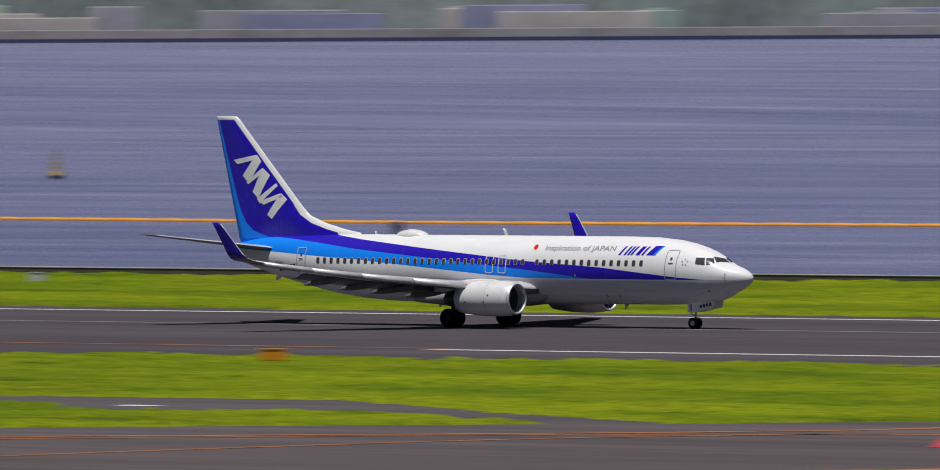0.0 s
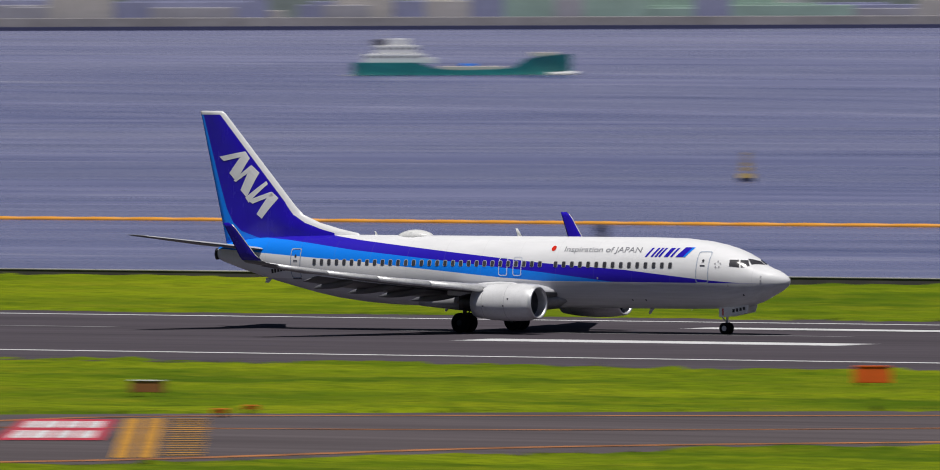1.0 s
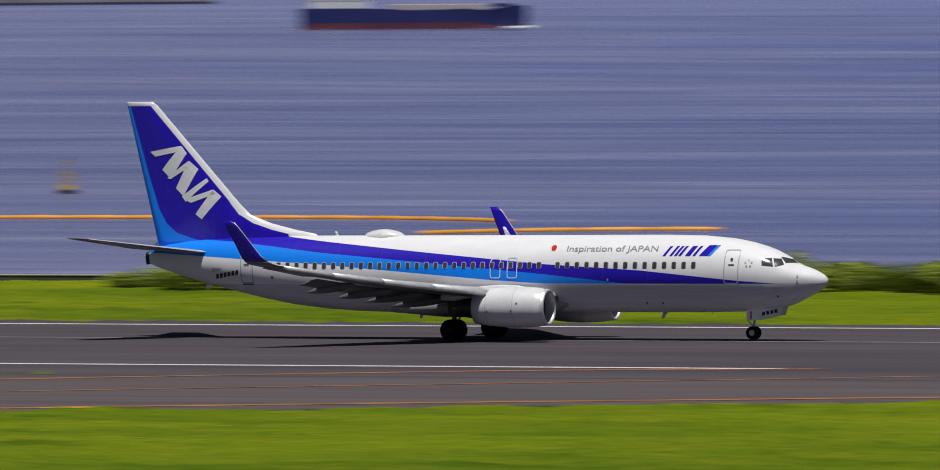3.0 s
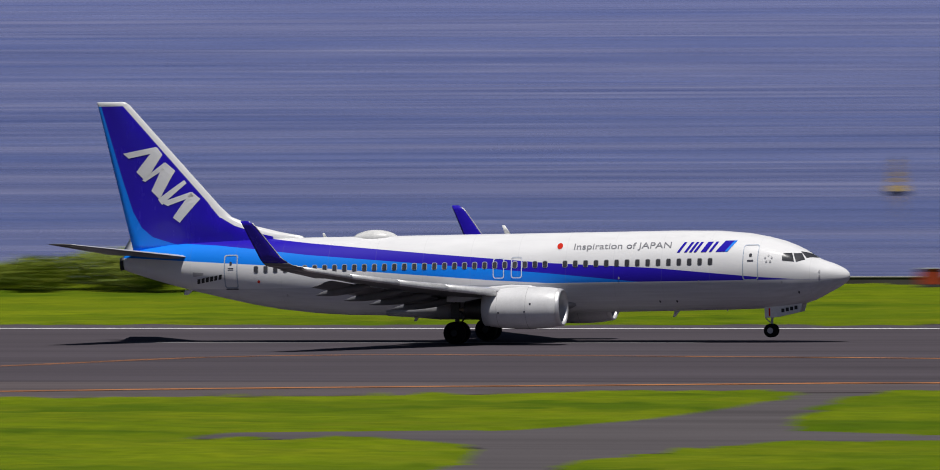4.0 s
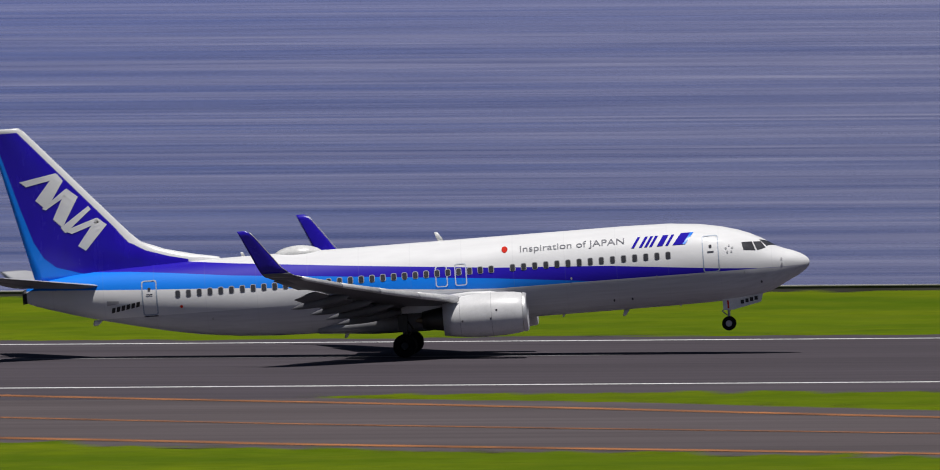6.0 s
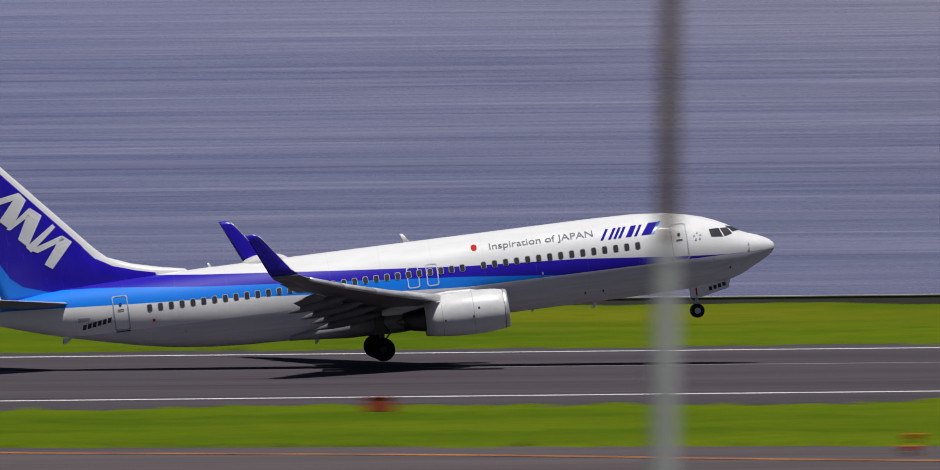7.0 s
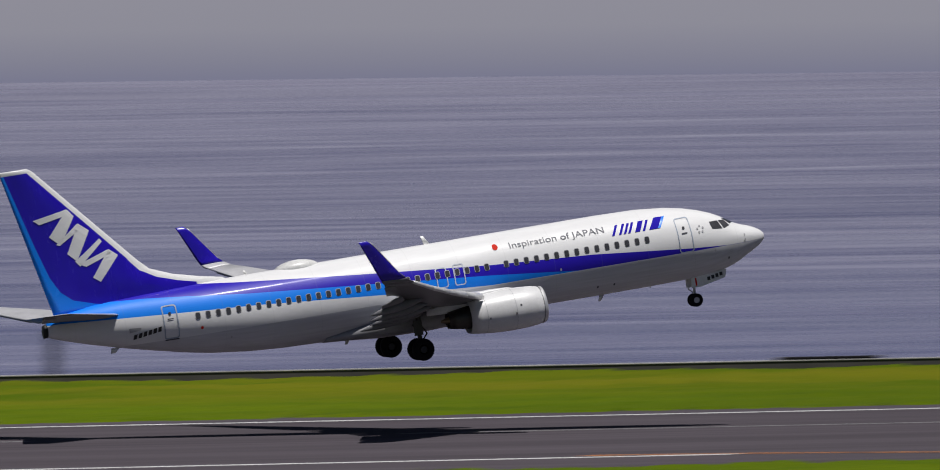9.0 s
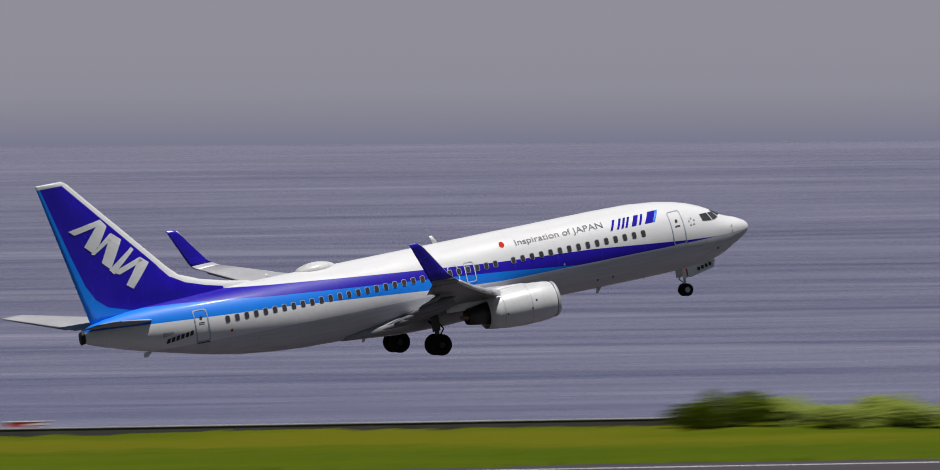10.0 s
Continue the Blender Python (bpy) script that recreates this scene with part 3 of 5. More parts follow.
FUS = [  # aft, crown, keel, half width
    (0.0, 3.10, 3.04, 0.03), (0.05, 3.25, 2.89, 0.18), (0.2, 3.40, 2.73, 0.34), (0.45, 3.55, 2.56, 0.52), (0.8, 3.71, 2.37, 0.74), (1.2, 3.84, 2.18, 0.92),
    (1.55, 3.98, 1.99, 1.10), (1.9, 4.20, 1.84, 1.24), (2.3, 4.45, 1.72, 1.37), (2.8, 4.70, 1.61, 1.50), (3.4, 4.93, 1.54, 1.63), (4.2, 5.15, 1.49, 1.75), (5.2, 5.34, 1.46, 1.83),
    (6.8, 5.49, 1.44, 1.88), (9.0, 5.53, 1.43, 1.88), (14.0, 5.53, 1.43, 1.88), (20.0, 5.53, 1.43, 1.88), (24.0, 5.53, 1.43, 1.88), (26.5, 5.53, 1.50, 1.87), (28.3, 5.53, 1.62, 1.82),
    (30.3, 5.52, 1.86, 1.70), (31.8, 5.50, 2.14, 1.55), (33.3, 5.46, 2.48, 1.34), (34.8, 5.40, 2.84, 1.10), (36.3, 5.28, 3.24, 0.83), (37.5, 5.10, 3.60, 0.58), (38.3, 4.92, 3.86, 0.40), (38.75, 4.72, 4.05, 0.24),
]
FUS_MID = [(0, 3.07), (2, 3.25), (5, 3.45), (27, 3.45), (33, 3.9), (38.75, 4.4)]


def fus_dims(aft):
    return [lerp(aft, [(s[0], s[i]) for s in FUS]) for i in (1, 2, 3)] + [lerp(aft, FUS_MID)]


def fus_y(aft, up):
    """Half width of the hull at a height."""
    top, keel, w, mid = fus_dims(aft)
    k = (up - mid) / ((top - mid) if up > mid else (mid - keel))
    return w * math.sqrt(max(0.0, 1 - k * k))


def ring_at(aft, n=48):
    top, keel, w, mid = fus_dims(aft)
    out = []
    for i in range(n):
        a = 2 * math.pi * i / n
        s = math.sin(a)
        out.append(at_body(aft, w * math.cos(a), mid + s * ((top - mid) if s > 0 else (mid - keel))))
    return out


def on_hull(poly, side, off=0.008):
    """Points given as aft, up, laid on the hull's skin."""
    out = []
    for aft, up in poly:
        y = fus_y(aft, up)
        out.append(at_body(aft, side * (y + off), up))
    return out


def skin_patch(name, poly, side, material, parent, off=0.008, label="", cuts=1):
    bm = bmesh.new()
    mid = Vector((sum(p[0] for p in poly), sum(p[1] for p in poly))) / len(poly)
    pts = []
    for p, q in zip(poly, poly[1:] + poly[:1]):
        k = max(1, int(math.hypot(q[0] - p[0], q[1] - p[1]) / 0.14))
        pts += [Vector(p).lerp(Vector(q), i / k) for i in range(k)]
    if len(pts) > len(poly):
        cuts = max(cuts, 3)
    rows = [[mid.lerp(p, k / cuts) for p in pts] for k in range(1, cuts + 1)]
    c = bm.verts.new(on_hull([mid], side, off)[0])
    vs = [[bm.verts.new(v) for v in on_hull(r, side, off)] for r in rows]
    n = len(pts)
    for i in range(n):
        j = (i + 1) % n
        bm.faces.new((c, vs[0][i], vs[0][j]))
        for a, b in zip(vs, vs[1:]):
            bm.faces.new((a[i], b[i], b[j], a[j]))
    for f in bm.faces:
        f.smooth = True
    bmesh.ops.recalc_face_normals(bm, faces=bm.faces)
    return part(name, bm, material, parent, label)


def round_rect(a0, a1, z0, z1, r, n=4):
    out = []
    for cx, cz, s in ((a1 - r, z1 - r, 0), (a0 + r, z1 - r, 1), (a0 + r, z0 + r, 2), (a1 - r, z0 + r, 3)):
        for i in range(n + 1):
            a = math.pi / 2 * (s + i / n)
            out.append((cx + r * math.cos(a), cz + r * math.sin(a)))
    return out


def hull_ring(name, a0, a1, z0, z1, r, w, side, material, parent, label="", off=0.022):
    o, i = round_rect(a0, a1, z0, z1, r), round_rect(a0 + w, a1 - w, z0 + w, z1 - w, max(0.02, r - w))
    # extra points up the straight sides, to follow the hull
    def dense(p):
        q = []
        for u, v in zip(p, p[1:] + p[:1]):
            k = max(1, int(math.hypot(v[0] - u[0], v[1] - u[1]) / 0.2))
            q += [(u[0] + (v[0] - u[0]) * t / k, u[1] + (v[1] - u[1]) * t / k) for t in range(k)]
        return q
    o = dense(o)
    cx, cz = (a0 + a1) / 2, (z0 + z1) / 2
    sx, sz = (a1 - a0 - 2 * w) / (a1 - a0), (z1 - z0 - 2 * w) / (z1 - z0)
    i = [(cx + (a - cx) * sx, cz + (z - cz) * sz) for a, z in o]
    n = len(o)
    verts = on_hull(o, side, off) + on_hull(i, side, off)
    faces = [(k, (k + 1) % n, n + (k + 1) % n, n + k) for k in range(n)]
    return part(name, mesh_of(name, verts, faces), material, parent, label)


def fin_edges(up):
    """Leading and trailing edge of the fin at a height."""
    le = lerp(up, [(5.0, 28.4), (5.62, 29.1), (5.85, 30.3), (6.2, 31.7), (6.66, 32.87), (7.2, 33.45), (12.55, 38.25), (12.70, 38.48)])
    te = lerp(up, [(4.9, 38.2), (12.70, 40.0)])
    return le, te


def fin_half(aft, up):
    le, te = fin_edges(up)
    c = (aft - le) / (te - le)
    t = lerp(up, [(5.3, 0.36), (12.7, 0.15)])
    return t * lerp(c, [(0.0, 0.05), (0.03, 0.35), (0.1, 0.66), (0.25, 0.95), (0.4, 1.0), (0.6, 0.8), (0.85, 0.34), (1.0, 0.06)])


def build_fin(parent):
    hs = [5.0, 5.3, 5.45, 5.62, 5.74, 5.85, 6.0, 6.2, 6.4, 6.66, 6.9, 7.2, 7.8, 8.6, 9.4, 10.4, 11.4, 12.3, 12.55, 12.66, 12.72]
    cs = [0, 0.01, 0.03, 0.06, 0.1, 0.18, 0.25, 0.4, 0.6, 0.72, 0.85, 0.95, 1.0]
    rings, uvs = [], []
    for h in hs:
        le, te = fin_edges(h)
        ring, uv = [], []
        for side, seq in ((1, cs), (-1, cs[::-1])):
            for c in seq:
                a = le + (te - le) * c
                k = 0.55 if h > 12.69 else 1.0
                ring.append(at_body(a, side * fin_half(a, h) * k, h))
                uv.append((a - le, te - a))
        rings.append(ring), uvs.append(uv)
    data = loft("vertical_fin", rings)
    flat = [q for u in uvs for q in u]
    layer = data.uv_layers.new(name="UVMap")
    for lp in data.loops:
        layer.data[lp.index].uv = flat[lp.vertex_index]
    fin = part("vertical_fin", data, M_FIN, parent, "navy fin with white leading edge and light blue rudder strip")
    # plain slanted white blocks stand for the operator's mark
    shapes = [
        [(38.63, 10.04), (36.79, 10.36), (36.69, 10.09), (38.32, 9.78)],
        [(36.75, 10.33), (36.47, 9.95), (37.39, 8.57), (37.91, 9.08), (37.18, 9.93)],
        [(37.61, 8.64), (36.38, 9.54), (36.10, 9.34), (37.43, 8.57)],
        [(36.33, 9.56), (35.79, 9.11), (36.66, 7.65), (37.10, 8.09)],
        [(36.76, 7.65), (35.32, 8.62), (35.20, 8.45), (36.53, 7.36)],
        [(36.60, 7.48), (34.98, 8.00), (34.83, 7.77), (36.22, 7.30)],
        [(34.92, 8.01), (34.47, 7.63), (35.59, 6.42), (35.96, 6.69), (35.25, 7.61)],
    ]
    for side in (1, -1):
        for s in shapes:
            bm = bmesh.new()
            vs = [bm.verts.new(at_body(a, side * (fin_half(a, h) + 0.02), h)) for a, h in s]
            bm.faces.new(vs)
            bmesh.ops.triangulate(bm, faces=bm.faces[:])
            bmesh.ops.subdivide_edges(bm, edges=bm.edges[:], cuts=4, use_grid_fill=True)
            for v in bm.verts:
                a, h = 19.6 - v.co.x, v.co.z
                v.co.y = -side * (fin_half(a, h) + 0.02)
            part("white_block", bm, M_LETTER, fin, "slanted white block on the fin")


AIRFOIL = [(0, 0), (0.012, 0.16), (0.05, 0.32), (0.14, 0.47), (0.3, 0.55), (0.5, 0.48), (0.7, 0.32), (0.88, 0.14), (1, 0.02), (0.88, 0.02), (0.7, -0.10), (0.5, -0.28), (0.3, -0.42), (0.14, -0.40), (0.05, -0.26), (0.012, -0.12)]


def foil_ring(le, te, star, up, thick, droop=0.0, side=1, span=(0, 0, 1)):
    """One wing section; thick is a share of the chord, droop lowers the rear edge."""
    c = te - le
    out = []
    for u, t in AIRFOIL:
        q = at_body(le + c * u, star * side, up - droop * u)
        w = Vector(span)
        w.y *= -side
        out.append(q + w * (t * thick * c))
    return out


WING_LE = [(1.2, 14.3), (1.9, 14.9), (3.2, 15.7), (5.0, 16.95), (17.2, 24.15)]
WING_TE = [(1.2, 21.9), (1.9, 21.9), (5.8, 22.1), (17.2, 25.6)]
WING_Z = [(1.2, 2.30), (1.9, 2.36), (5.0, 2.70), (10.0, 3.38), (14.0, 4.02), (17.2, 4.62)]


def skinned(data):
    """Pale grey on the upper skin; below, shade is painted in as darker grey."""
    data.materials.append(M_SHADED), data.materials.append(M_TAIL)
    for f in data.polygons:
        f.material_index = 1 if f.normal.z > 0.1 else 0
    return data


def build_wing(parent, side):
    """A swept wing with slats, drooped flaps, fairings and a blue winglet; its origin is at the root."""
    name = "starboard_wing" if side > 0 else "port_wing"
    root = at_body(20.0, 1.9 * side, 2.4)
    rings = []
    for y in (1.2, 1.9, 3.2, 5.0, 5.8, 8.0, 10.0, 12.0, 14.0, 16.0, 17.2):
        rings.append(foil_ring(lerp(y, WING_LE), lerp(y, WING_TE) - 0.55 * (y < 13), y, lerp(y, WING_Z), lerp(y, [(1, 0.155), (5, 0.12), (17, 0.105)]), lerp(y, [(1, 0.12), (17, -0.02)]), side))

    def rooted(data):
        data.transform(Matrix.Translation(-root))
        if side < 0:  # the far wing flexes forward a little
            lean = Matrix.Identity(4)
            lean[0][1] = 0.031
            data.transform(lean)
        return data

    wing = part(name, rooted(skinned(loft(name, rings))), None, parent, "swept pale grey wing, shade painted dark on its underside")
    wing.location = root
    # winglet: blends up out of the tip
    tip = []
    for s in np.linspace(0, 1, 12):
        y = lerp(s, [(0, 17.2), (0.12, 17.5), (0.25, 17.66), (1, 17.98)])
        z = lerp(s, [(0, 4.62), (0.12, 4.72), (0.25, 4.98), (1, 6.98)])
        le = lerp(s, [(0, 24.15), (0.12, 24.35), (0.3, 24.85), (0.95, 26.15), (1, 26.40)])
        te = lerp(s, [(0, 25.6), (0.2, 25.85), (1, 26.82)])
        k = lerp(s, [(0, 0.0), (0.25, 1.0), (1, 1.0)])
        n = Vector((0, -0.98 * k, 1 - 0.85 * k)).normalized()
        tip.append(foil_ring(le, te, y, z, 0.10, 0, side, n))
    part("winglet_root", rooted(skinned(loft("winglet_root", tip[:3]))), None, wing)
    let = part("winglet", rooted(loft("winglet", tip[2:])), M_NAVY, wing, "navy upswept winglet")
    edge = []
    for s in np.linspace(0.2, 0.96, 9):
        y = lerp(s, [(0, 17.2), (0.12, 17.5), (0.25, 17.66), (1, 17.98)])
        z = lerp(s, [(0, 4.62), (0.12, 4.72), (0.25, 4.98), (1, 6.98)])
        le = lerp(s, [(0, 24.15), (0.12, 24.35), (0.3, 24.85), (0.95, 26.15), (1, 26.40)])
        k = lerp(s, [(0, 0.0), (0.25, 1.0), (1, 1.0)])
        edge.append(foil_ring(le - 0.02, le + 0.06, y, z, 0.9, 0, side, Vector((0, -0.98 * k, 1 - 0.85 * k)).normalized()))
    part("leading_edge", rooted(loft("leading_edge", edge)), M_SLAT, let, "bare metal leading edge strip")
    # slats, in bare metal, drawn a little forward
    for y0, y1 in ((5.6, 8.45), (8.46, 11.35), (11.36, 14.15), (14.16, 16.8)):
        sl = []
        for y in (y0, (y0 + y1) / 2, y1):
            le, te, z = lerp(y, WING_LE), lerp(y, WING_TE), lerp(y, WING_Z)
            sl.append(foil_ring(le - 0.20, le + 0.13 * (te - le) + 0.1, y, z - 0.13, 0.42, -0.14, side))
        part("slat", rooted(loft("slat", sl)), M_SLAT, wing, "bare metal leading edge slat")
    sl = [foil_ring(lerp(y, WING_LE) - 0.14, lerp(y, WING_LE) + 0.5, y, lerp(y, WING_Z) - 0.1, 0.5, -0.05, side) for y in (2.4, 3.2, 4.0)]
    part("krueger_flap", rooted(loft("krueger_flap", sl)), M_SLAT, wing, "bare metal inboard leading edge flap")
    # flaps, set for take-off
    for y0, y1 in ((2.1, 5.3), (5.9, 13.0)):
        fl = []
        for y in np.linspace(y0, y1, 4):
            te, z, c = lerp(y, WING_TE), lerp(y, WING_Z), lerp(y, [(2, 1.9), (6, 1.7), (13, 1.05)])
            fl.append(foil_ring(te - c * 0.72, te + c * 0.36, y, z - 0.16, 0.13, 0.30, side))
        # flaps and fairings carry the painted underside shade all over
        part("flap", rooted(loft("flap", fl)), M_SHADED, wing, "drooped grey trailing edge flap")
    al = [foil_ring(lerp(y, WING_TE) - 0.6, lerp(y, WING_TE) + 0.04, y, lerp(y, WING_Z) - 0.01, 0.10, 0.02, side) for y in (13.2, 16.4)]
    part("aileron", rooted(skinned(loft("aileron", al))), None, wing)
    # flap track fairings: canoe shapes under the rear edge
    for y, ln in ((3.6, 3.6), (6.6, 3.4), (8.9, 3.2), (11.5, 2.9)):
        te, z = lerp(y, WING_TE), lerp(y, WING_Z)
        rs = []
        for u in np.linspace(0, 1, 11):
            q = max(0.02, math.sin(math.pi * min(1, u * 1.02)) ** 0.6) * (1 - 0.25 * u)
            c = at_body(te - ln * 0.62 + ln * u, y * side, z - 0.26 - 0.42 * u * u - 0.08 * math.sin(math.pi * u))
            rs.append([c + Vector((0, 0.17 * q * math.cos(a), 0.27 * q * math.sin(a))) for a in np.linspace(0, 2 * math.pi, 12, endpoint=False)])
        part("flap_fairing", rooted(loft("flap_fairing", rs)), M_SHADED, wing, "grey canoe-shaped flap track fairing")
    return wing


def revolve(prof, n=40, squash=0.0, axis=(0, 0)):
    """Rings about a fore-and-aft axis from (aft, radius); squash flattens the underside."""
    rings = []
    for aft, r in prof:
        ring = []
        for i in range(n):
            a = 2 * math.pi * i / n
            s, c = math.sin(a), math.cos(a)
            if s < 0:
                s *= 1 - squash
            ring.append(at_body(aft, axis[0] + r * c, axis[1] + r * s))
        rings.append(ring)
    return rings


def build_engine(parent, side):
    ax = (4.83 * side, 1.80)
    nac = revolve([(14.05, 0.84), (13.94, 0.91), (14.08, 0.985), (14.4, 1.05), (15.0, 1.10), (15.9, 1.115), (16.7, 1.07), (17.4, 0.99), (17.95, 0.90), (17.93, 0.86), (17.2, 0.86), (15.9, 0.84)], 44, 0.06, ax)
    eng = part("engine", loft("engine", nac, caps=False), M_NACELLE, parent, "rounded white engine nacelle slung under the wing")
    lip = revolve([(14.40, 0.80), (14.10, 0.82), (13.92, 0.85), (13.82, 0.90), (13.85, 0.95), (13.92, 0.98), (14.02, 1.0)], 44, 0.06, ax)
    part("inlet_lip", loft("inlet_lip", lip, caps=False), M_LIP, eng, "polished metal inlet lip")
    duct = revolve([(14.38, 0.802), (14.9, 0.79), (15.35, 0.77)], 36, 0.06, ax)
    part("inlet_duct", loft("inlet_duct", duct, caps=False), worn("duct_grey", (0.12, 0.12, 0.125), 0.5), eng)
    bm = bmesh.new()
    c = at_body(15.3, *ax)
    for i in range(24):
        a = 2 * math.pi * i / 24
        u, w = Vector((0, math.cos(a), math.sin(a))), Vector((0, -math.sin(a), math.cos(a)))
        q = [c + u * 0.25 - w * 0.03, c + u * 0.25 + w * 0.03 + Vector((-0.12, 0, 0)), c + u * 0.765 + w * 0.10 + Vector((-0.2, 0, 0)), c + u * 0.765 - w * 0.06]
        bm.faces.new([bm.verts.new(p) for p in q])
    part("fan", bm, M_METAL, eng, "dark fan blades inside the inlet")
    part("spinner", loft("spinner", revolve([(14.85, 0.01), (14.95, 0.09), (15.15, 0.2), (15.32, 0.26)], 20, 0, ax)), M_METAL, eng)
    back = loft("fan_casing", revolve([(15.45, 0.76), (15.46, 0.02)], 24, 0, ax), caps=False)
    part("fan_casing", back, M_DARK, eng)
    core = revolve([(17.2, 0.62), (17.95, 0.60), (18.6, 0.50), (19.0, 0.42), (18.98, 0.38), (18.4, 0.36)], 28, 0, ax)
    part("core_nozzle", loft("core_nozzle", core, caps=False), M_METAL, eng, "dark metal core exhaust nozzle")
    part("exhaust_cone", loft("exhaust_cone", revolve([(18.2, 0.30), (18.8, 0.24), (19.35, 0.06)], 20, 0, ax)), worn("heat_tinted_metal", (0.22, 0.17, 0.11), 0.35, 0.9), eng)
    # cowl joints and latches
    for a0 in (15.55, 17.1):
        r = [(a0, 1.119 if a0 < 16 else 1.036), (a0 + 0.02, 1.119 if a0 < 16 else 1.034)]
        part("cowl_joint", loft("cowl_joint", revolve(r, 44, 0.06, ax), caps=False), M_FRAME, eng)
    for aft, up in ((17.0, 1.62), (15.3, 2.05), (15.6, 1.66)):
        bm = bmesh.new()
        k = 1.05 if aft > 16.5 else 1.105
        p = at_body(aft, ax[0] + side * math.sqrt(max(0.01, k * k - (up - ax[1]) ** 2)), up)
        box(bm, p - Vector((0.045, 0.02, 0.05)), p + Vector((0.045, 0.02, 0.05)), 0.012)
        part("cowl_latch", bm, M_TEXT, eng)
    # pylon and vane
    rs = []
    for a, lo, hi, w in ((15.0, 2.74, 2.84, 0.06), (15.6, 2.6, 2.98, 0.15), (16.6, 2.5, 3.02, 0.2), (17.6, 2.3, 2.95, 0.2), (18.6, 2.15, 2.75, 0.17), (20.0, 2.2, 2.5, 0.1)):
        c = ax[0] * 0.985
        rs.append([at_body(a, c - w, lo), at_body(a, c + w, lo), at_body(a, c + w, hi - 0.08), at_body(a, c + w * 0.5, hi), at_body(a, c - w * 0.5, hi), at_body(a, c - w, hi - 0.08)])
    part("pylon", loft("pylon", rs), M_NACELLE, eng, "white engine pylon")
    return eng


def build_gear(parent):
    for side in (1, -1):
        y = 2.90 * side
        bm = bmesh.new()
        tube(bm, at_body(20.05, y, 0.58), at_body(19.95, y * 1.02, 2.5), 0.11, 0.15)
        tube(bm, at_body(20.06, y - 0.42, 0.58), at_body(20.06, y + 0.42, 0.58), 0.09)
        tube(bm, at_body(20.0, y, 1.5), at_body(20.0, y * 0.35, 2.1), 0.07)
        tube(bm, at_body(19.9, y, 1.0), at_body(19.6, y, 1.35), 0.04)
        tube(bm, at_body(19.6, y, 1.35), at_body(19.85, y, 1.75), 0.04)
        gear = part("main_gear", bm, M_METAL, parent, "dark main landing gear leg")
        for o in (-0.43, 0.43):
            bm = bmesh.new()
            p = at_body(20.06, y + o, 0.575)
            tyre = part("tyre", wheel(bm, p, 0.575, 0.40), M_RUBBER, gear, "black main wheel tyre")
            bm = bmesh.new()
            bmesh.ops.create_cone(bm, cap_ends=True, segments=20, radius1=0.25, radius2=0.18, depth=0.30, matrix=Matrix.Translation(p) @ Matrix.Rotation(radians(90), 4, "X"))
            # hub coloured near black: the shade under the wing is painted in
            part("hub", bm, M_DARK, gear)
        bm = bmesh.new()
        box(bm, at_body(20.32, y + 0.14 * side, 1.3), at_body(19.85, y + 0.18 * side, 2.1), 0.02)
        # door in dark metal, again painting in the shade under the wing
        part("gear_door", bm, M_METAL, gear)
        GEAR.append(gear)
    bm = bmesh.new()
    tube(bm, at_body(4.2, 0, 0.36), at_body(4.1, 0, 1.75), 0.06, 0.085)
    tube(bm, at_body(4.2, -0.26, 0.35), at_body(4.2, 0.26, 0.35), 0.05)
    tube(bm, at_body(4.12, 0, 1.0), at_body(3.3, 0, 1.65), 0.04)
    tube(bm, at_body(4.25, 0, 0.75), at_body(4.5, 0, 0.98), 0.03)
    tube(bm, at_body(4.5, 0, 0.98), at_body(4.2, 0, 1.2), 0.03)
    nose = part("nose_gear", bm, worn("gear_grey", (0.5, 0.5, 0.5), 0.4), parent, "pale grey nose landing gear leg")
    for o in (-0.2, 0.2):
        bm = bmesh.new()
        p = at_body(4.2, o, 0.35)
        part("tyre", wheel(bm, p, 0.35, 0.19, 22), M_RUBBER, nose, "black nose wheel tyre")
        bm = bmesh.new()
        bmesh.ops.create_cone(bm, cap_ends=True, segments=18, radius1=0.17, radius2=0.15, depth=0.2, matrix=Matrix.Translation(p) @ Matrix.Rotation(radians(90), 4, "X"))
        part("hub", bm, M_FRAME, nose)
    for side in (1, -1):
        bm = bmesh.new()
        q = [(4.42, 1.56), (4.42, 1.02), (3.9, 1.02), (2.55, 1.30), (2.42, 1.72)]
        a = [bm.verts.new(at_body(u, side * 0.44, w)) for u, w in q]
        b = [bm.verts.new(at_body(u, side * 0.48, w)) for u, w in q]
        n = len(q)
        bm.faces.new(a), bm.faces.new(b[::-1])
        for i in range(n):
            bm.faces.new((a[i], a[(i + 1) % n], b[(i + 1) % n], b[i]))
        bmesh.ops.recalc_face_normals(bm, faces=bm.faces)
        door = part("gear_door", bm, M_WHITE, nose, "white nose gear door with dark bars")
        for i, (u, w) in enumerate(((3.45, 0.16), (3.22, 0.16), (2.99, 0.16), (2.76, 0.16))):
            bm = bmesh.new()
            up = 1.19 + (3.9 - u) * 0.2
            box(bm, at_body(u + w / 2, side * 0.482, up), at_body(u - w / 2, side * 0.490, up + 0.19), 0.0)
            part("dark_bar", bm, M_BLACK, door)
        bm = bmesh.new()
        box(bm, at_body(4.20, side * 0.482, 1.1), at_body(4.12, side * 0.490, 1.5), 0.0)
        part("red_bar", bm, M_RED, door)


GEAR, WINGS = [], []


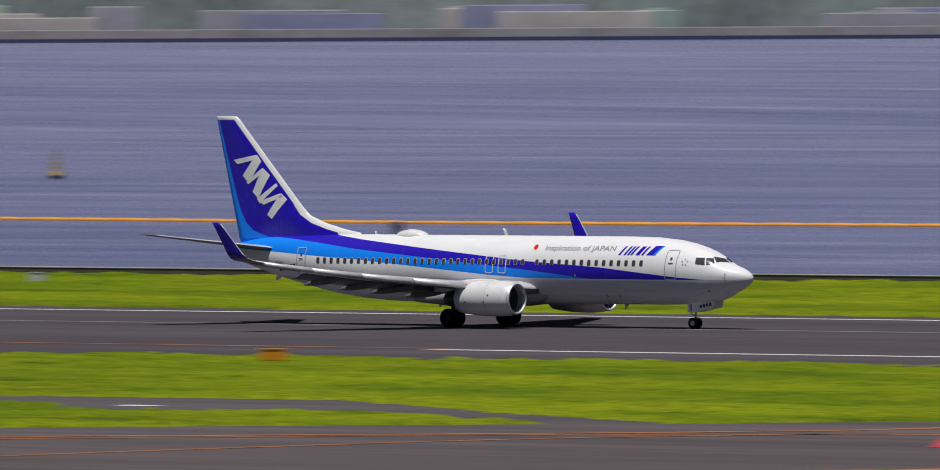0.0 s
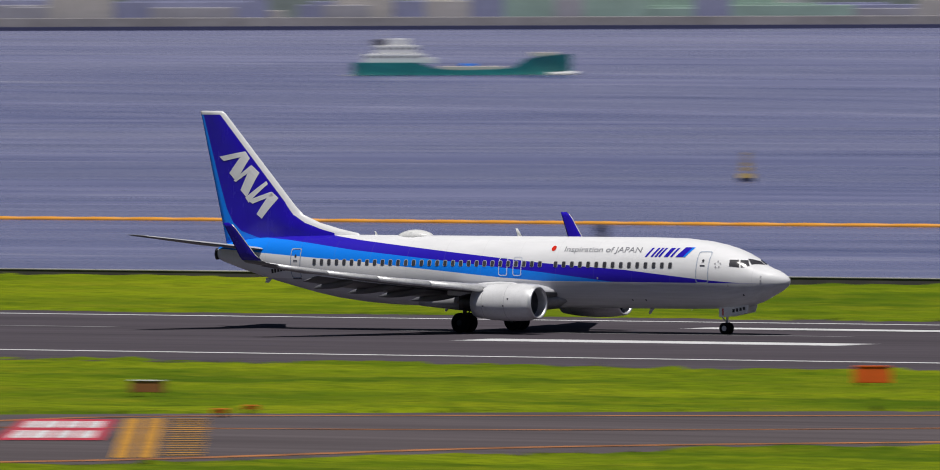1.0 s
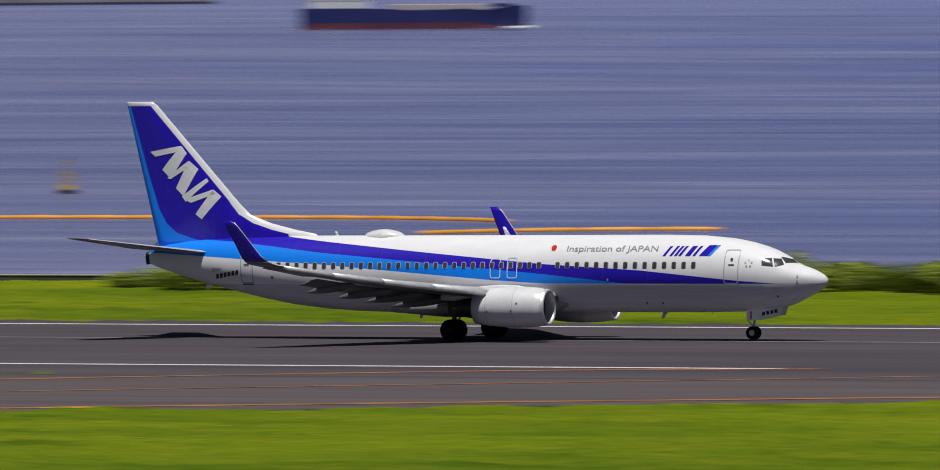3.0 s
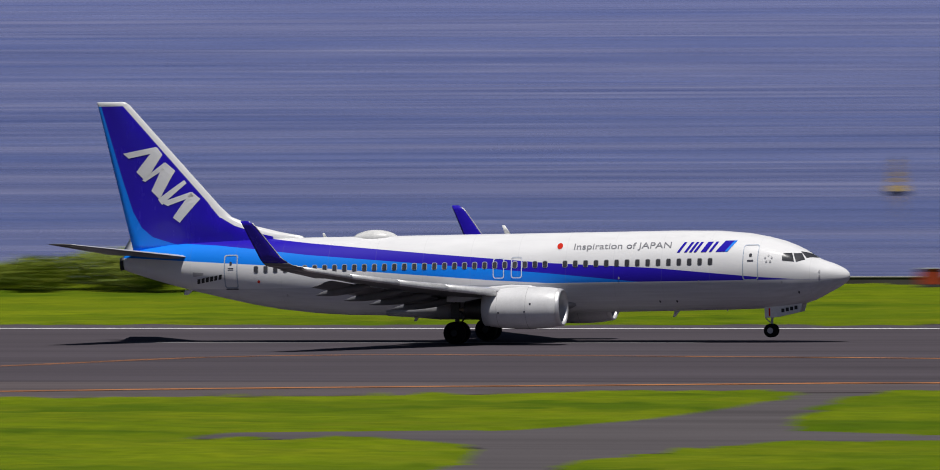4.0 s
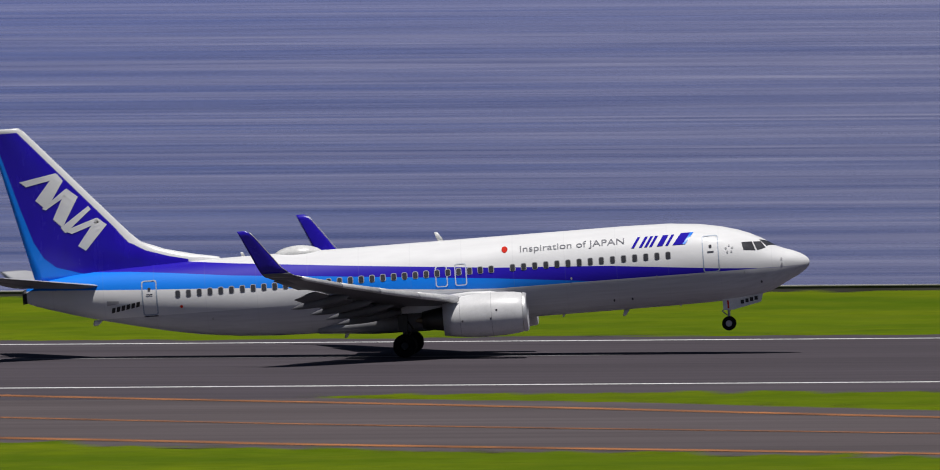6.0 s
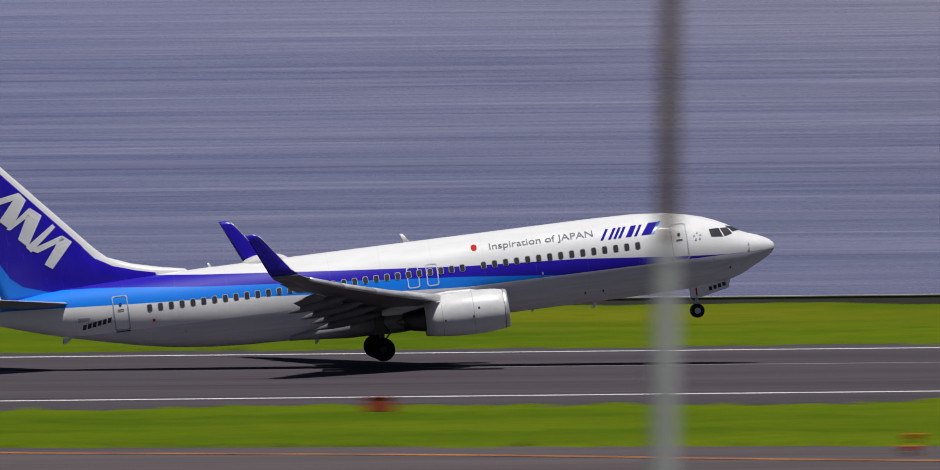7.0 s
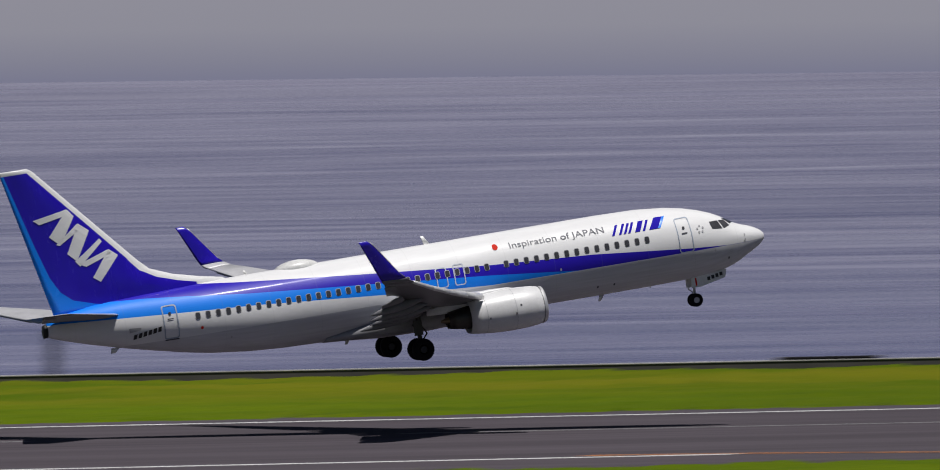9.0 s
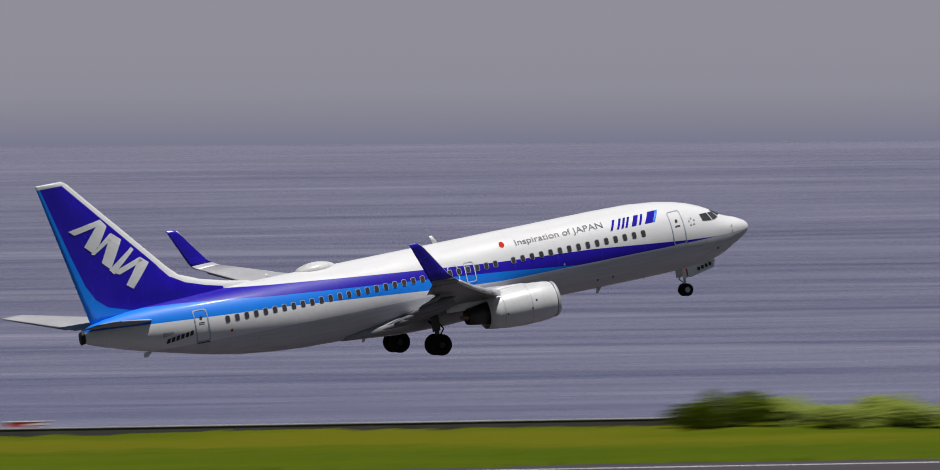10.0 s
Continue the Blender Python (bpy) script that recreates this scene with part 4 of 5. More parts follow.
def words(text, height, material, parent, aft, up, slope, side, length):
    """Lettering laid on the hull: starts at aft and reads forward on the starboard side."""
    cu = bpy.data.curves.new("lettering", "FONT")
    cu.body, cu.size = text, 1.0
    ob = bpy.data.objects.new("lettering", cu)
    scene.collection.objects.link(ob)
    dg = bpy.context.evaluated_depsgraph_get()
    data = bpy.data.meshes.new_from_object(ob.evaluated_get(dg))
    bpy.data.objects.remove(ob)
    xs = [v.co.x for v in data.vertices]
    k = length / (max(xs) - min(xs))
    for v in data.vertices:
        x, h = (v.co.x - min(xs)) * k, v.co.y * height / 0.72
        a = aft - x if side > 0 else aft - length + x
        z = up + slope * x + h
        v.co = at_body(a, side * (fus_y(a, z) + 0.03), z)
    bm = bmesh.new()
    bm.from_mesh(data)
    left, letters = set(bm.verts), []
    while left:
        edge = [left.pop()]
        island = set(edge)
        while edge:
            v = edge.pop()
            for e in v.link_edges:
                o = e.other_vert(v)
                if o in left:
                    left.discard(o), island.add(o), edge.append(o)
        letters.append(island)
    letters.sort(key=lambda q: min(v.co.x for v in q))
    joined = []
    for q in letters:  # a dot belongs to the stem under it
        lo, hi = min(v.co.x for v in q), max(v.co.x for v in q)
        if joined and lo < joined[-1][1] - 0.5 * min(hi - lo, joined[-1][1] - joined[-1][0]):
            joined[-1] = (joined[-1][0], max(hi, joined[-1][1]), joined[-1][2] | q)
        else:
            joined.append((lo, hi, q))
    for _, _, q in joined:
        order = {v: i for i, v in enumerate(q)}
        faces = [[order[v] for v in f.verts] for f in bm.faces if f.verts[0] in q]
        part("letter", mesh_of("letter", [v.co for v in q], faces), material, parent)
    bm.free()


def airliner():
    plane = new("airliner")
    tagged(plane, "white twin-engine jet airliner with navy and light blue bands, wheels down", "airliner")
    ends = sorted(set(list(np.round(np.linspace(6.8, 27, 30), 2)) + [s[0] for s in FUS] + [0.02, 0.12, 0.32, 0.6, 1.0, 1.35, 1.7, 2.1, 2.55, 3.1, 3.8, 4.7, 6.0, 29.3, 31, 32.5, 34, 35.5, 37]))
    hull = part("fuselage", loft("fuselage", [ring_at(a, 64) for a in ends]), M_FUS, plane, "glossy white hull with two blue bands and grey belly")
    # wing root fairing
    rs = []
    for a, lo, hi, w in ((14.2, 1.75, 2.1, 1.25), (15.4, 1.38, 2.4, 1.75), (16.9, 1.24, 2.5, 2.0), (19.0, 1.15, 2.5, 2.1), (21.6, 1.20, 2.3, 1.88), (23.2, 1.34, 2.0, 1.45), (24.4, 1.42, 1.8, 0.95)):
        mid, hh = (lo + hi) / 2, (hi - lo) / 2
        rs.append([at_body(a, w * (abs(math.cos(t)) ** 0.6) * (1 if math.cos(t) > 0 else -1), mid + hh * (abs(math.sin(t)) ** 0.8) * (1 if math.sin(t) > 0 else -1)) for t in np.linspace(0, 2 * math.pi, 32, endpoint=False)])
    part("wing_fairing", loft("wing_fairing", rs), M_WING, plane, "grey fairing where the wings meet the belly")
    rows = [6.87 + 0.5486 * i for i in range(15)] + [15.61 + 0.5353 * i for i in range(30)]
    for side in (1, -1):
        for a in rows:
            skin_patch("window_surround", round_rect(a - 0.14, a + 0.14, 3.785, 4.155, 0.08, 2), side, M_FRAME, hull, 0.010)
            skin_patch("window", round_rect(a - 0.11, a + 0.11, 3.815, 4.125, 0.06, 2), side, M_PANE, hull, 0.026)
        # doors: forward, two over the wing, aft
        for a0, a1, z0, z1, w, m in ((4.38, 5.18, 2.98, 4.78, 0.045, M_LINE), (17.78, 18.38, 3.28, 4.33, 0.05, M_LINE2), (16.83, 17.42, 3.28, 4.38, 0.05, M_LINE2), (32.16, 32.93, 3.0, 4.74, 0.06, M_LINE2 if side < 0 else M_LINE)):
            hull_ring("door_outline", a0, a1, z0, z1, 0.12, w, side, m, hull, "thin rounded door outline")
        for a, z in ((4.78, 4.25), (32.55, 4.3)):
            skin_patch("door_window", round_rect(a - 0.07, a + 0.07, z - 0.08, z + 0.08, 0.05, 2), side, M_PANE, hull, 0.026)
            skin_patch("door_handle", round_rect(a - 0.16, a + 0.16, z - 0.30, z - 0.24, 0.02, 1), side, M_TEXT, hull, 0.026)
        skin_patch("door_sill", round_rect(32.18, 32.9, 2.93, 2.99, 0.02, 1), side, M_TEXT, hull, 0.026)
        # flight deck panes
        panes = ([(3.24, 4.32), (2.74, 4.31), (2.58, 3.88), (3.17, 3.95)], [(2.68, 4.30), (2.30, 4.28), (2.08, 3.96), (2.49, 3.87)])
        for p in panes:
            skin_patch("flight_deck_window", p, side, M_PANE, hull, 0.026, cuts=3)
        bm = bmesh.new()
        q = []
        for i in range(7):
            t = i / 6
            # the front pane wraps from the centre post round to the side
            for lo, hi in (((1.60, 0.06), (2.02, 0.86)),):
                a = 1.60 + (2.04 - 1.60) * t ** 1.4
                y = 0.06 + 0.80 * t
                q.append((a, y))
        vs = []
        for a, y in q:
            for b in np.linspace(0, 1, 4):
                aa = a + 0.36 * b
                top, keel, w, mid = fus_dims(aa)
                yy = y * (1 - 0.25 * b)
                zz = mid + (top - mid) * math.sqrt(max(0, 1 - (yy / w) ** 2))
                vs.append(bm.verts.new(at_body(aa - 0.01, side * yy, zz + 0.006)))
        for i in range(6):
            for j in range(3):
                bm.faces.new((vs[4 * i + j], vs[4 * i + j + 1], vs[4 * i + 5 + j], vs[4 * i + 4 + j]))
        for f in bm.faces:
            f.smooth = True
        bmesh.ops.recalc_face_normals(bm, faces=bm.faces)
        part("windscreen", bm, M_PANE, hull, "dark glass windscreen pane")
        # crown markings: red dot, words, slanted blocks and a two-tone slash
        skin_patch("red_dot", [(14.9 + 0.15 * math.cos(a), 4.88 + 0.15 * math.sin(a)) for a in np.linspace(0, 6.283, 17)[:-1]], side, M_RED, hull, 0.026, "round red dot")
        words("Inspiration of JAPAN", 0.30, M_WORDS, hull, 14.14, 4.70, 0.0, side, 5.15)
        for a0, a1 in ((8.66, 8.16), (8.28, 8.02), (8.02, 7.86), (7.78, 7.46), (7.40, 7.22), (7.26, 6.98), (6.98, 6.78)):
            k = 0.42
            w = 0.14
            m0 = a0
            block = [(m0, 4.45), (m0 - w, 4.45), (m0 - w - k * 0.8, 4.96), (m0 - k * 0.8, 4.96)]
            skin_patch("blue_block", block, side, M_MARK, hull, 0.026, cuts=2)
        skin_patch("blue_slash", [(6.62, 4.45), (6.14, 4.45), (5.72, 5.0), (6.18, 5.0)], side, M_MARK, hull, 0.026, cuts=2)
        skin_patch("light_blue_slash", [(6.14, 4.45), (6.0, 4.45), (5.56, 5.0), (5.72, 5.0)], side, M_AZURE, hull, 0.026, cuts=2)
        for i in range(5):
            t = 2 * math.pi * i / 5 + 0.3
            c = (3.86 + 0.17 * math.cos(t), 4.05 + 0.17 * math.sin(t))
            skin_patch("grey_emblem", [(c[0] + 0.055 * math.cos(u), c[1] + 0.055 * math.sin(u)) for u in np.linspace(0, 6.283, 7)[:-1]], side, M_FRAME, hull, 0.026)
        for i in range(6):
            a = 34.52 - i * 0.25
            up = 3.24 + i * 0.042
            skin_patch("dark_bar", [(a, up), (a - 0.18, up + 0.03), (a - 0.23, up + 0.28), (a - 0.05, up + 0.25)], side, M_BLACK, hull, 0.026)
        skin_patch("red_spot", [(31.0 + 0.08 * math.cos(t), 3.33 + 0.08 * math.sin(t)) for t in np.linspace(0, 6.283, 11)[:-1]], side, M_RED, hull, 0.026)
        skin_patch("outflow_vent", [(34.7, 3.62), (34.1, 3.7), (34.1, 3.82), (34.7, 3.86)], side, M_FRAME, hull, 0.026)
        for a, z in ((7.5, 2.95), (11.7, 3.2), (1.35, 3.35), (1.35, 3.1), (3.2, 2.83), (2.4, 2.3), (9.7, 1.95), (8.8, 1.95), (29.5, 2.6)):
            skin_patch("sensor", [(a + 0.05 * math.cos(t), z + 0.07 * math.sin(t)) for t in np.linspace(0, 6.283, 9)[:-1]], side, M_FRAME if z > 2.4 else M_TEXT, hull, 0.026)
        # tailplane
        rs = []
        for y in (0.3, 1.0, 3.0, 5.0, 6.8, 7.2):  # trimmed front edge down
            le, te = lerp(y, [(0.3, 34.7), (1.0, 35.15), (7.2, 39.15)]), lerp(y, [(0.3, 39.0), (7.2, 40.6)])
            trim = 0.05 * (te - le)
            rs.append(foil_ring(le, te, y, lerp(y, [(0.3, 4.74), (7.2, 5.56)]) - trim * 0.8, 0.065, -trim, side))
        stab = part("tailplane", skinned(loft("tailplane", rs)), None, plane, "swept pale grey tailplane, shade painted dark on its underside")
        el = [foil_ring(lerp(y, [(1, 37.9), (7, 40.15)]), lerp(y, [(1, 39.2), (7, 40.62)]), y, lerp(y, [(0.3, 4.74), (7.2, 5.56)]) - 0.03, 0.07, -0.04, side) for y in (1.1, 6.9)]
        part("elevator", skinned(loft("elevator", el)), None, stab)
    # tail cone outlet, dark
    part("tail_outlet", loft("tail_outlet", [ring_at(38.7, 24), [v + Vector((-0.18, 0, -0.06)) for v in ring_at(38.74, 24)]]), M_DARK, hull, "dark auxiliary exhaust outlet")
    # radome dome, blades and mast aerials
    rs = []
    for u in np.linspace(0, 1, 13):
        h = 0.36 * max(0.02, math.sin(math.pi * u)) ** 0.55
        rs.append([at_body(24.0 + 2.3 * u, 0.62 * math.cos(t) * max(0.05, math.sin(math.pi * u)) ** 0.4, 5.42 + (h + 0.08) * max(0, math.sin(t)) - 0.05 * (math.sin(t) < 0)) for t in np.linspace(0, 2 * math.pi, 20, endpoint=False)])
    part("radome", loft("radome", rs), M_WHITE, hull, "rounded white aerial fairing on the crown")
    for aft, base, tip, back, ln in ((17.9, 5.5, 5.97, 0.32, 0.32), (27.75, 5.5, 5.75, 0.15, 0.2), (22.8, 1.5, 1.12, 0.25, 0.3), (9.0, 1.46, 1.12, 0.25, 0.3), (12.2, 1.46, 1.3, 0.1, 0.15), (35.0, 2.95, 2.68, 0.3, 0.5), (6.4, 1.5, 1.36, 0.1, 0.1)):
        rs = [foil_ring(aft, aft + ln, 0, base, 0.14, 0, 1, (0, 1, 0)), foil_ring(aft + back, aft + back + ln * 0.5, 0, tip, 0.14, 0, 1, (0, 1, 0))]
        part("aerial", loft("aerial", rs), M_WHITE, hull, "small blade aerial")
    build_fin(plane)
    for side in (1, -1):
        WINGS.append(build_wing(plane, side))
        build_engine(plane, side)
    build_gear(plane)
    return plane


AIRLINER = airliner()


# ---- the sea's things ----
def boom():
    """A string of orange floats; each float is a part."""
    ob = new("oil_boom")
    tagged(ob, "long orange floating boom on the water", "boom")
    data = loft("float", [[Vector((x, r * math.cos(a), r * math.sin(a))) for a in np.linspace(0, 2 * math.pi, 10, endpoint=False)] for x, r in ((-3.2, 0.06), (-3.05, 0.24), (-1.5, 0.29), (1.5, 0.29), (3.05, 0.24), (3.2, 0.06))])
    lines = ([(-1300, 512), (-1100, 524), (-1000, 518), (-913, 526), (-845, 522), (-760, 528), (-680, 526), (-600, 533), (-543, 534), (-506, 537), (-484, 537), (-468, 528), (-460, 518)], [(-452, 473), (-447, 484), (-438, 491), (-426, 493)])
    for pts in lines:
        line = smooth_curve(pts, 0.3)
        q = line[0]
        for p in line:
            if (p - q).length >= 6.1:
                f = part("float", data, M_BOOM, ob)
                way = p - q
                f.matrix_basis = Matrix.Translation(((p.x + q.x) / 2, (p.y + q.y) / 2 - 12.0, -4.93)) @ Matrix.Rotation(math.atan2(way.y, way.x), 4, "Z")
                q = p


def buoy(x, y):
    ob = new("buoy")
    tagged(ob, "weathered yellow-brown navigation buoy floating in the bay", "buoy", "buoys")
    bm = bmesh.new()
    bmesh.ops.create_cone(bm, cap_ends=True, segments=18, radius1=0.8, radius2=1.0, depth=0.7, matrix=Matrix.Translation((0, 0, 0.05)))
    bmesh.ops.bevel(bm, geom=bm.edges[:], offset=0.06, segments=2, affect="EDGES")
    part("hull", bm, M_TEXT, ob, "dark weedy underside")
    bm = bmesh.new()
    bmesh.ops.create_cone(bm, cap_ends=True, segments=18, radius1=1.05, radius2=0.9, depth=0.6, matrix=Matrix.Translation((0, 0, 0.7)))
    bmesh.ops.bevel(bm, geom=bm.edges[:], offset=0.08, segments=2, affect="EDGES")
    part("float", bm, M_BUOY, ob, "yellow rounded float")
    for i in range(4):
        a = math.pi / 2 * i + 0.4
        bm = bmesh.new()
        tube(bm, (0.7 * math.cos(a), 0.7 * math.sin(a), 0.95), (0.25 * math.cos(a), 0.25 * math.sin(a), 3.5), 0.06, n=8)
        part("strut", bm, M_BUOY, ob)
    for a in (0.4, 1.97):
        bm = bmesh.new()
        box(bm, (-0.62, -0.03, 1.35), (0.62, 0.03, 1.75), 0.02, Matrix.Rotation(a, 4, "Z"))
        box(bm, (-0.55, -0.03, 1.95), (0.55, 0.03, 2.35), 0.02, Matrix.Rotation(a, 4, "Z"))
        part("day_mark", bm, M_BUOY, ob, "weathered yellow day mark")
    bm = bmesh.new()
    tube(bm, (0, 0, 3.4), (0, 0, 3.6), 0.35, 0.35, 12)
    part("platform", bm, M_BUOY, ob)
    bm = bmesh.new()
    tube(bm, (0, 0, 3.6), (0, 0, 3.95), 0.16, 0.1, 10)
    part("lantern", bm, M_TEXT, ob)
    ob.location = (x, y, -5.0)


def pile(bearing, top):
    a = radians(bearing)
    r = 951.0 / math.cos(a)
    ob = new("mooring_pile")
    tagged(ob, "grey-blue steel pile standing in the water", "pile", "piles in the bay")
    bm = bmesh.new()
    tube(bm, (0, 0, -6), (0, 0, top - 0.3), 0.48, 0.48, 18)
    part("shaft", bm, worn("pile_steel", (0.13, 0.135, 0.175), 0.7, amount=0.3), ob)
    bm = bmesh.new()
    tube(bm, (0, 0, top - 0.3), (0, 0, top), 0.56, 0.5, 18)
    part("cap", bm, M_TEXT, ob)
    ob.location = (EYE.x + r * math.sin(a), EYE.y + r * math.cos(a), 0)


def hull_mesh(stations, n=7):
    """Hull rings from (x, half beam at deck, deck height)."""
    rings = []
    for x, b, d, flare in stations:
        ring = [Vector((x, -b, d)), Vector((x, -b * flare, 0.0)), Vector((x, -b * flare * 0.8, -1.5)), Vector((x, b * flare * 0.8, -1.5)), Vector((x, b * flare, 0.0)), Vector((x, b, d))]
        rings.append(ring)
    return loft("hull", rings, smooth=False)


def coaster(name, label, length, deck, hullmat, foot, at, turn, house):
    ob = new(name)
    tagged(ob, label, "ship")
    L = length
    st = [(-L * 0.5, 4.2, deck[0], 0.8), (-L * 0.46, 5.0, deck[0], 0.95), (-L * 0.2, 5.4, deck[0] - 0.1, 1.0), (-L * 0.12, 5.4, deck[1] + 0.4, 1.0), (-L * 0.02, 5.4, deck[1], 1.0), (L * 0.15, 5.4, deck[1] + 0.2, 1.0), (L * 0.23, 5.2, deck[1] + 0.5, 0.98), (L * 0.30, 4.8, deck[2] * 0.82, 0.9), (L * 0.42, 3.2, deck[2], 0.6), (L * 0.5, 0.3, deck[2] + 0.3, 0.2)]
    part("hull", hull_mesh(st), hullmat, ob)
    if foot:
        st2 = [(x, b * 1.012 * f + 0.05, foot, 1.0) for x, b, d, f in st[:-1]]
        part("boot_top", hull_mesh(st2), M_SHIPRED, ob, "dull red band along the waterline")
    for x0, x1, y, z0, z1, m in house:
        bm = bmesh.new()
        box(bm, (x0 * L, -y, z0), (x1 * L, y, z1), 0.15)
        w = part("deckhouse", bm, m, ob)
        if z1 - z0 > 1.8 and m is M_WHITE:
            k = max(2, int((x1 - x0) * L / 1.6))
            for i in range(k):
                bm = bmesh.new()
                cx = (x0 + (x1 - x0) * (i + 0.5) / k) * L
                box(bm, (cx - 0.4, -y - 0.03, z1 - 1.1), (cx + 0.4, -y + 0.02, z1 - 0.5), 0.02)
                part("porthole", bm, M_PANE, w)
    bm = bmesh.new()
    verts = [(-L * 0.55, -5.7, 0.06), (L * 0.44, -5.9, 0.06), (L * 0.535, -1.2, 0.06), (L * 0.535, 1.2, 0.06), (L * 0.44, 5.9, 0.06), (-L * 0.55, 5.7, 0.06)]
    bm.faces.new([bm.verts.new(v) for v in verts])
    part("bow_wave", bm, M_FOAM, ob, "thin white foam along the waterline")
    bm = bmesh.new()
    tube(bm, (L * 0.40, -2.4, 0.3), (L * 0.53, -0.8, 0.5), 0.35, 0.5, 8)
    part("bow_wave", bm, M_FOAM, ob)
    for x, z0, z1 in ((-0.36, deck[0] + 5.5, deck[0] + 8.6), (0.40, deck[2], deck[2] + 1.5)):
        bm = bmesh.new()
        tube(bm, (x * L, 0, z0 - 1), (x * L, 0, z1), 0.16, 0.1, 8)
        part("mast", bm, M_WHITE, ob)
    for i in range(9):
        bm = bmesh.new()
        tube(bm, ((0.27 + 0.025 * i) * L, -lerp(i, [(0, 4.9), (8, 0.8)]), deck[2] * 0.9), ((0.27 + 0.025 * i) * L, -lerp(i, [(0, 4.9), (8, 0.8)]), deck[2] + 1.0), 0.07, n=6)
        part("rail_post", bm, M_WHITE, ob)
    place, k = sea_at(*at)
    ob.matrix_world = Matrix.Translation(place) @ Matrix.Rotation(radians(turn), 4, "Z") @ Matrix.Scale(k, 4)
    return ob, place, k


def speedboat():
    ob = new("motor_boat")
    tagged(ob, "small white motor boat running with a long foam wake", "boat")
    L = 9.0
    st = [(-L * 0.5, 1.4, 1.0, 0.9), (0, 1.5, 1.1, 0.85), (L * 0.3, 1.0, 1.35, 0.6), (L * 0.5, 0.1, 1.6, 0.3)]
    part("hull", hull_mesh(st), M_WHITE, ob)
    bm = bmesh.new()
    box(bm, (-1.6, -1.0, 1.0), (1.4, 1.0, 2.2), 0.15)
    cabin = part("cabin", bm, M_WHITE, ob)
    bm = bmesh.new()
    box(bm, (-1.2, -1.04, 1.5), (1.1, -0.98, 2.0), 0.02)
    part("cabin_window", bm, M_PANE, cabin)
    bm = bmesh.new()
    n = 14
    left = [bm.verts.new((-4 - 5.0 * i, 0.6 + 0.16 * i, 0.10)) for i in range(n)]
    right = [bm.verts.new((-4 - 5.0 * i, -0.6 - 0.16 * i, 0.10)) for i in range(n)]
    mid = [bm.verts.new((-4 - 5.0 * i, 0, 0.10 + 0.35 * math.exp(-i / 3.0))) for i in range(n)]
    for i in range(n - 1):
        bm.faces.new((left[i], left[i + 1], mid[i + 1], mid[i]))
        bm.faces.new((mid[i], mid[i + 1], right[i + 1], right[i]))
    part("wake", bm, M_FOAM, ob, "long white foam wake")
    return ob


boom()
for bx, by in ((-1096, 773), (-836, 766), (-568, 646), (-326, 623), (175, 647)):
    buoy(bx, by)
for deg, top in ((-36.1, -0.2), (-31.16, -0.3), (-25.6, -0.2), (-19.4, -0.5), (8.77, -1.0), (15.0, -1.2), (19.9, -1.4)):
    pile(deg, top)
CREAM = worn("cream_paint", (0.52, 0.46, 0.42), 0.6)
COASTER, COASTER_AT, COASTER_K = coaster("cargo_ship", "small coastal cargo ship with teal hull and white deckhouse", 57.0, (3.3, 1.3, 5.2), M_TEAL, 0, (-1822.7, 2292.5), 31.7, [
    (-0.45, -0.17, 4.2, 3.2, 5.6, M_WHITE), (-0.40, -0.20, 3.8, 5.6, 7.8, M_WHITE), (-0.34, -0.24, 3.4, 7.8, 9.6, M_WHITE), (-0.41, -0.35, 1.4, 7.8, 9.4, M_TEXT), (-0.17, -0.12, 4.0, 3.0, 4.6, M_WHITE), (-0.10, 0.20, 3.6, 1.2, 2.3, CREAM), (0.0, 0.06, 1.6, 2.3, 3.0, M_AZURE), (0.32, 0.44, 2.0, 4.8, 5.9, CREAM)])
FREIGHTER, FREIGHTER_AT, FREIGHTER_K = coaster("cargo_ship", "dark blue cargo ship with a dull red waterline", 77.0, (7.0, 6.4, 7.6), M_SHIPBLUE, 2.1, (-1696, 3515), 24.0, [
    (-0.46, -0.20, 5.0, 7.0, 10.4, M_WHITE), (-0.42, -0.26, 4.2, 10.4, 13.6, M_WHITE), (-0.10, 0.32, 4.5, 6.3, 8.4, CREAM), (0.34, 0.44, 2.4, 7.4, 8.6, M_SHIPBLUE)])
BOAT = speedboat()


# ---- along the field's edges ----
def leaf_clump(seed, w, d, h):
    """A shrub's crown: many small leaf faces over an uneven mound."""
    r = random.Random(seed)
    bm = bmesh.new()
    lobes = [(r.uniform(-w * 0.4, w * 0.4), r.uniform(-d * 0.3, d * 0.3), r.uniform(0.35, 0.72) * h, r.uniform(0.25, 0.5) * h) for _ in range(9)]
    for _ in range(2600):
        cx, cy, cz, cr = r.choice(lobes)
        v = Vector((r.gauss(0, 1), r.gauss(0, 1), r.gauss(0, 1))).normalized() * cr * r.uniform(0.75, 1.12)
        p = Vector((cx + v.x * 1.5, cy + v.y, max(0.02, cz + v.z)))
        s = r.uniform(0.08, 0.20)
        u = Vector((r.gauss(0, 1), r.gauss(0, 1), r.gauss(0, 0.6))).normalized()
        k = u.orthogonal().normalized()
        bm.faces.new([bm.verts.new(p + q) for q in (u * s, k * s * 0.5, -u * s, -k * s * 0.5)])
    data = bpy.data.meshes.new("crown")
    bm.to_mesh(data)
    bm.free()
    data.materials.append(M_LEAF)
    return data


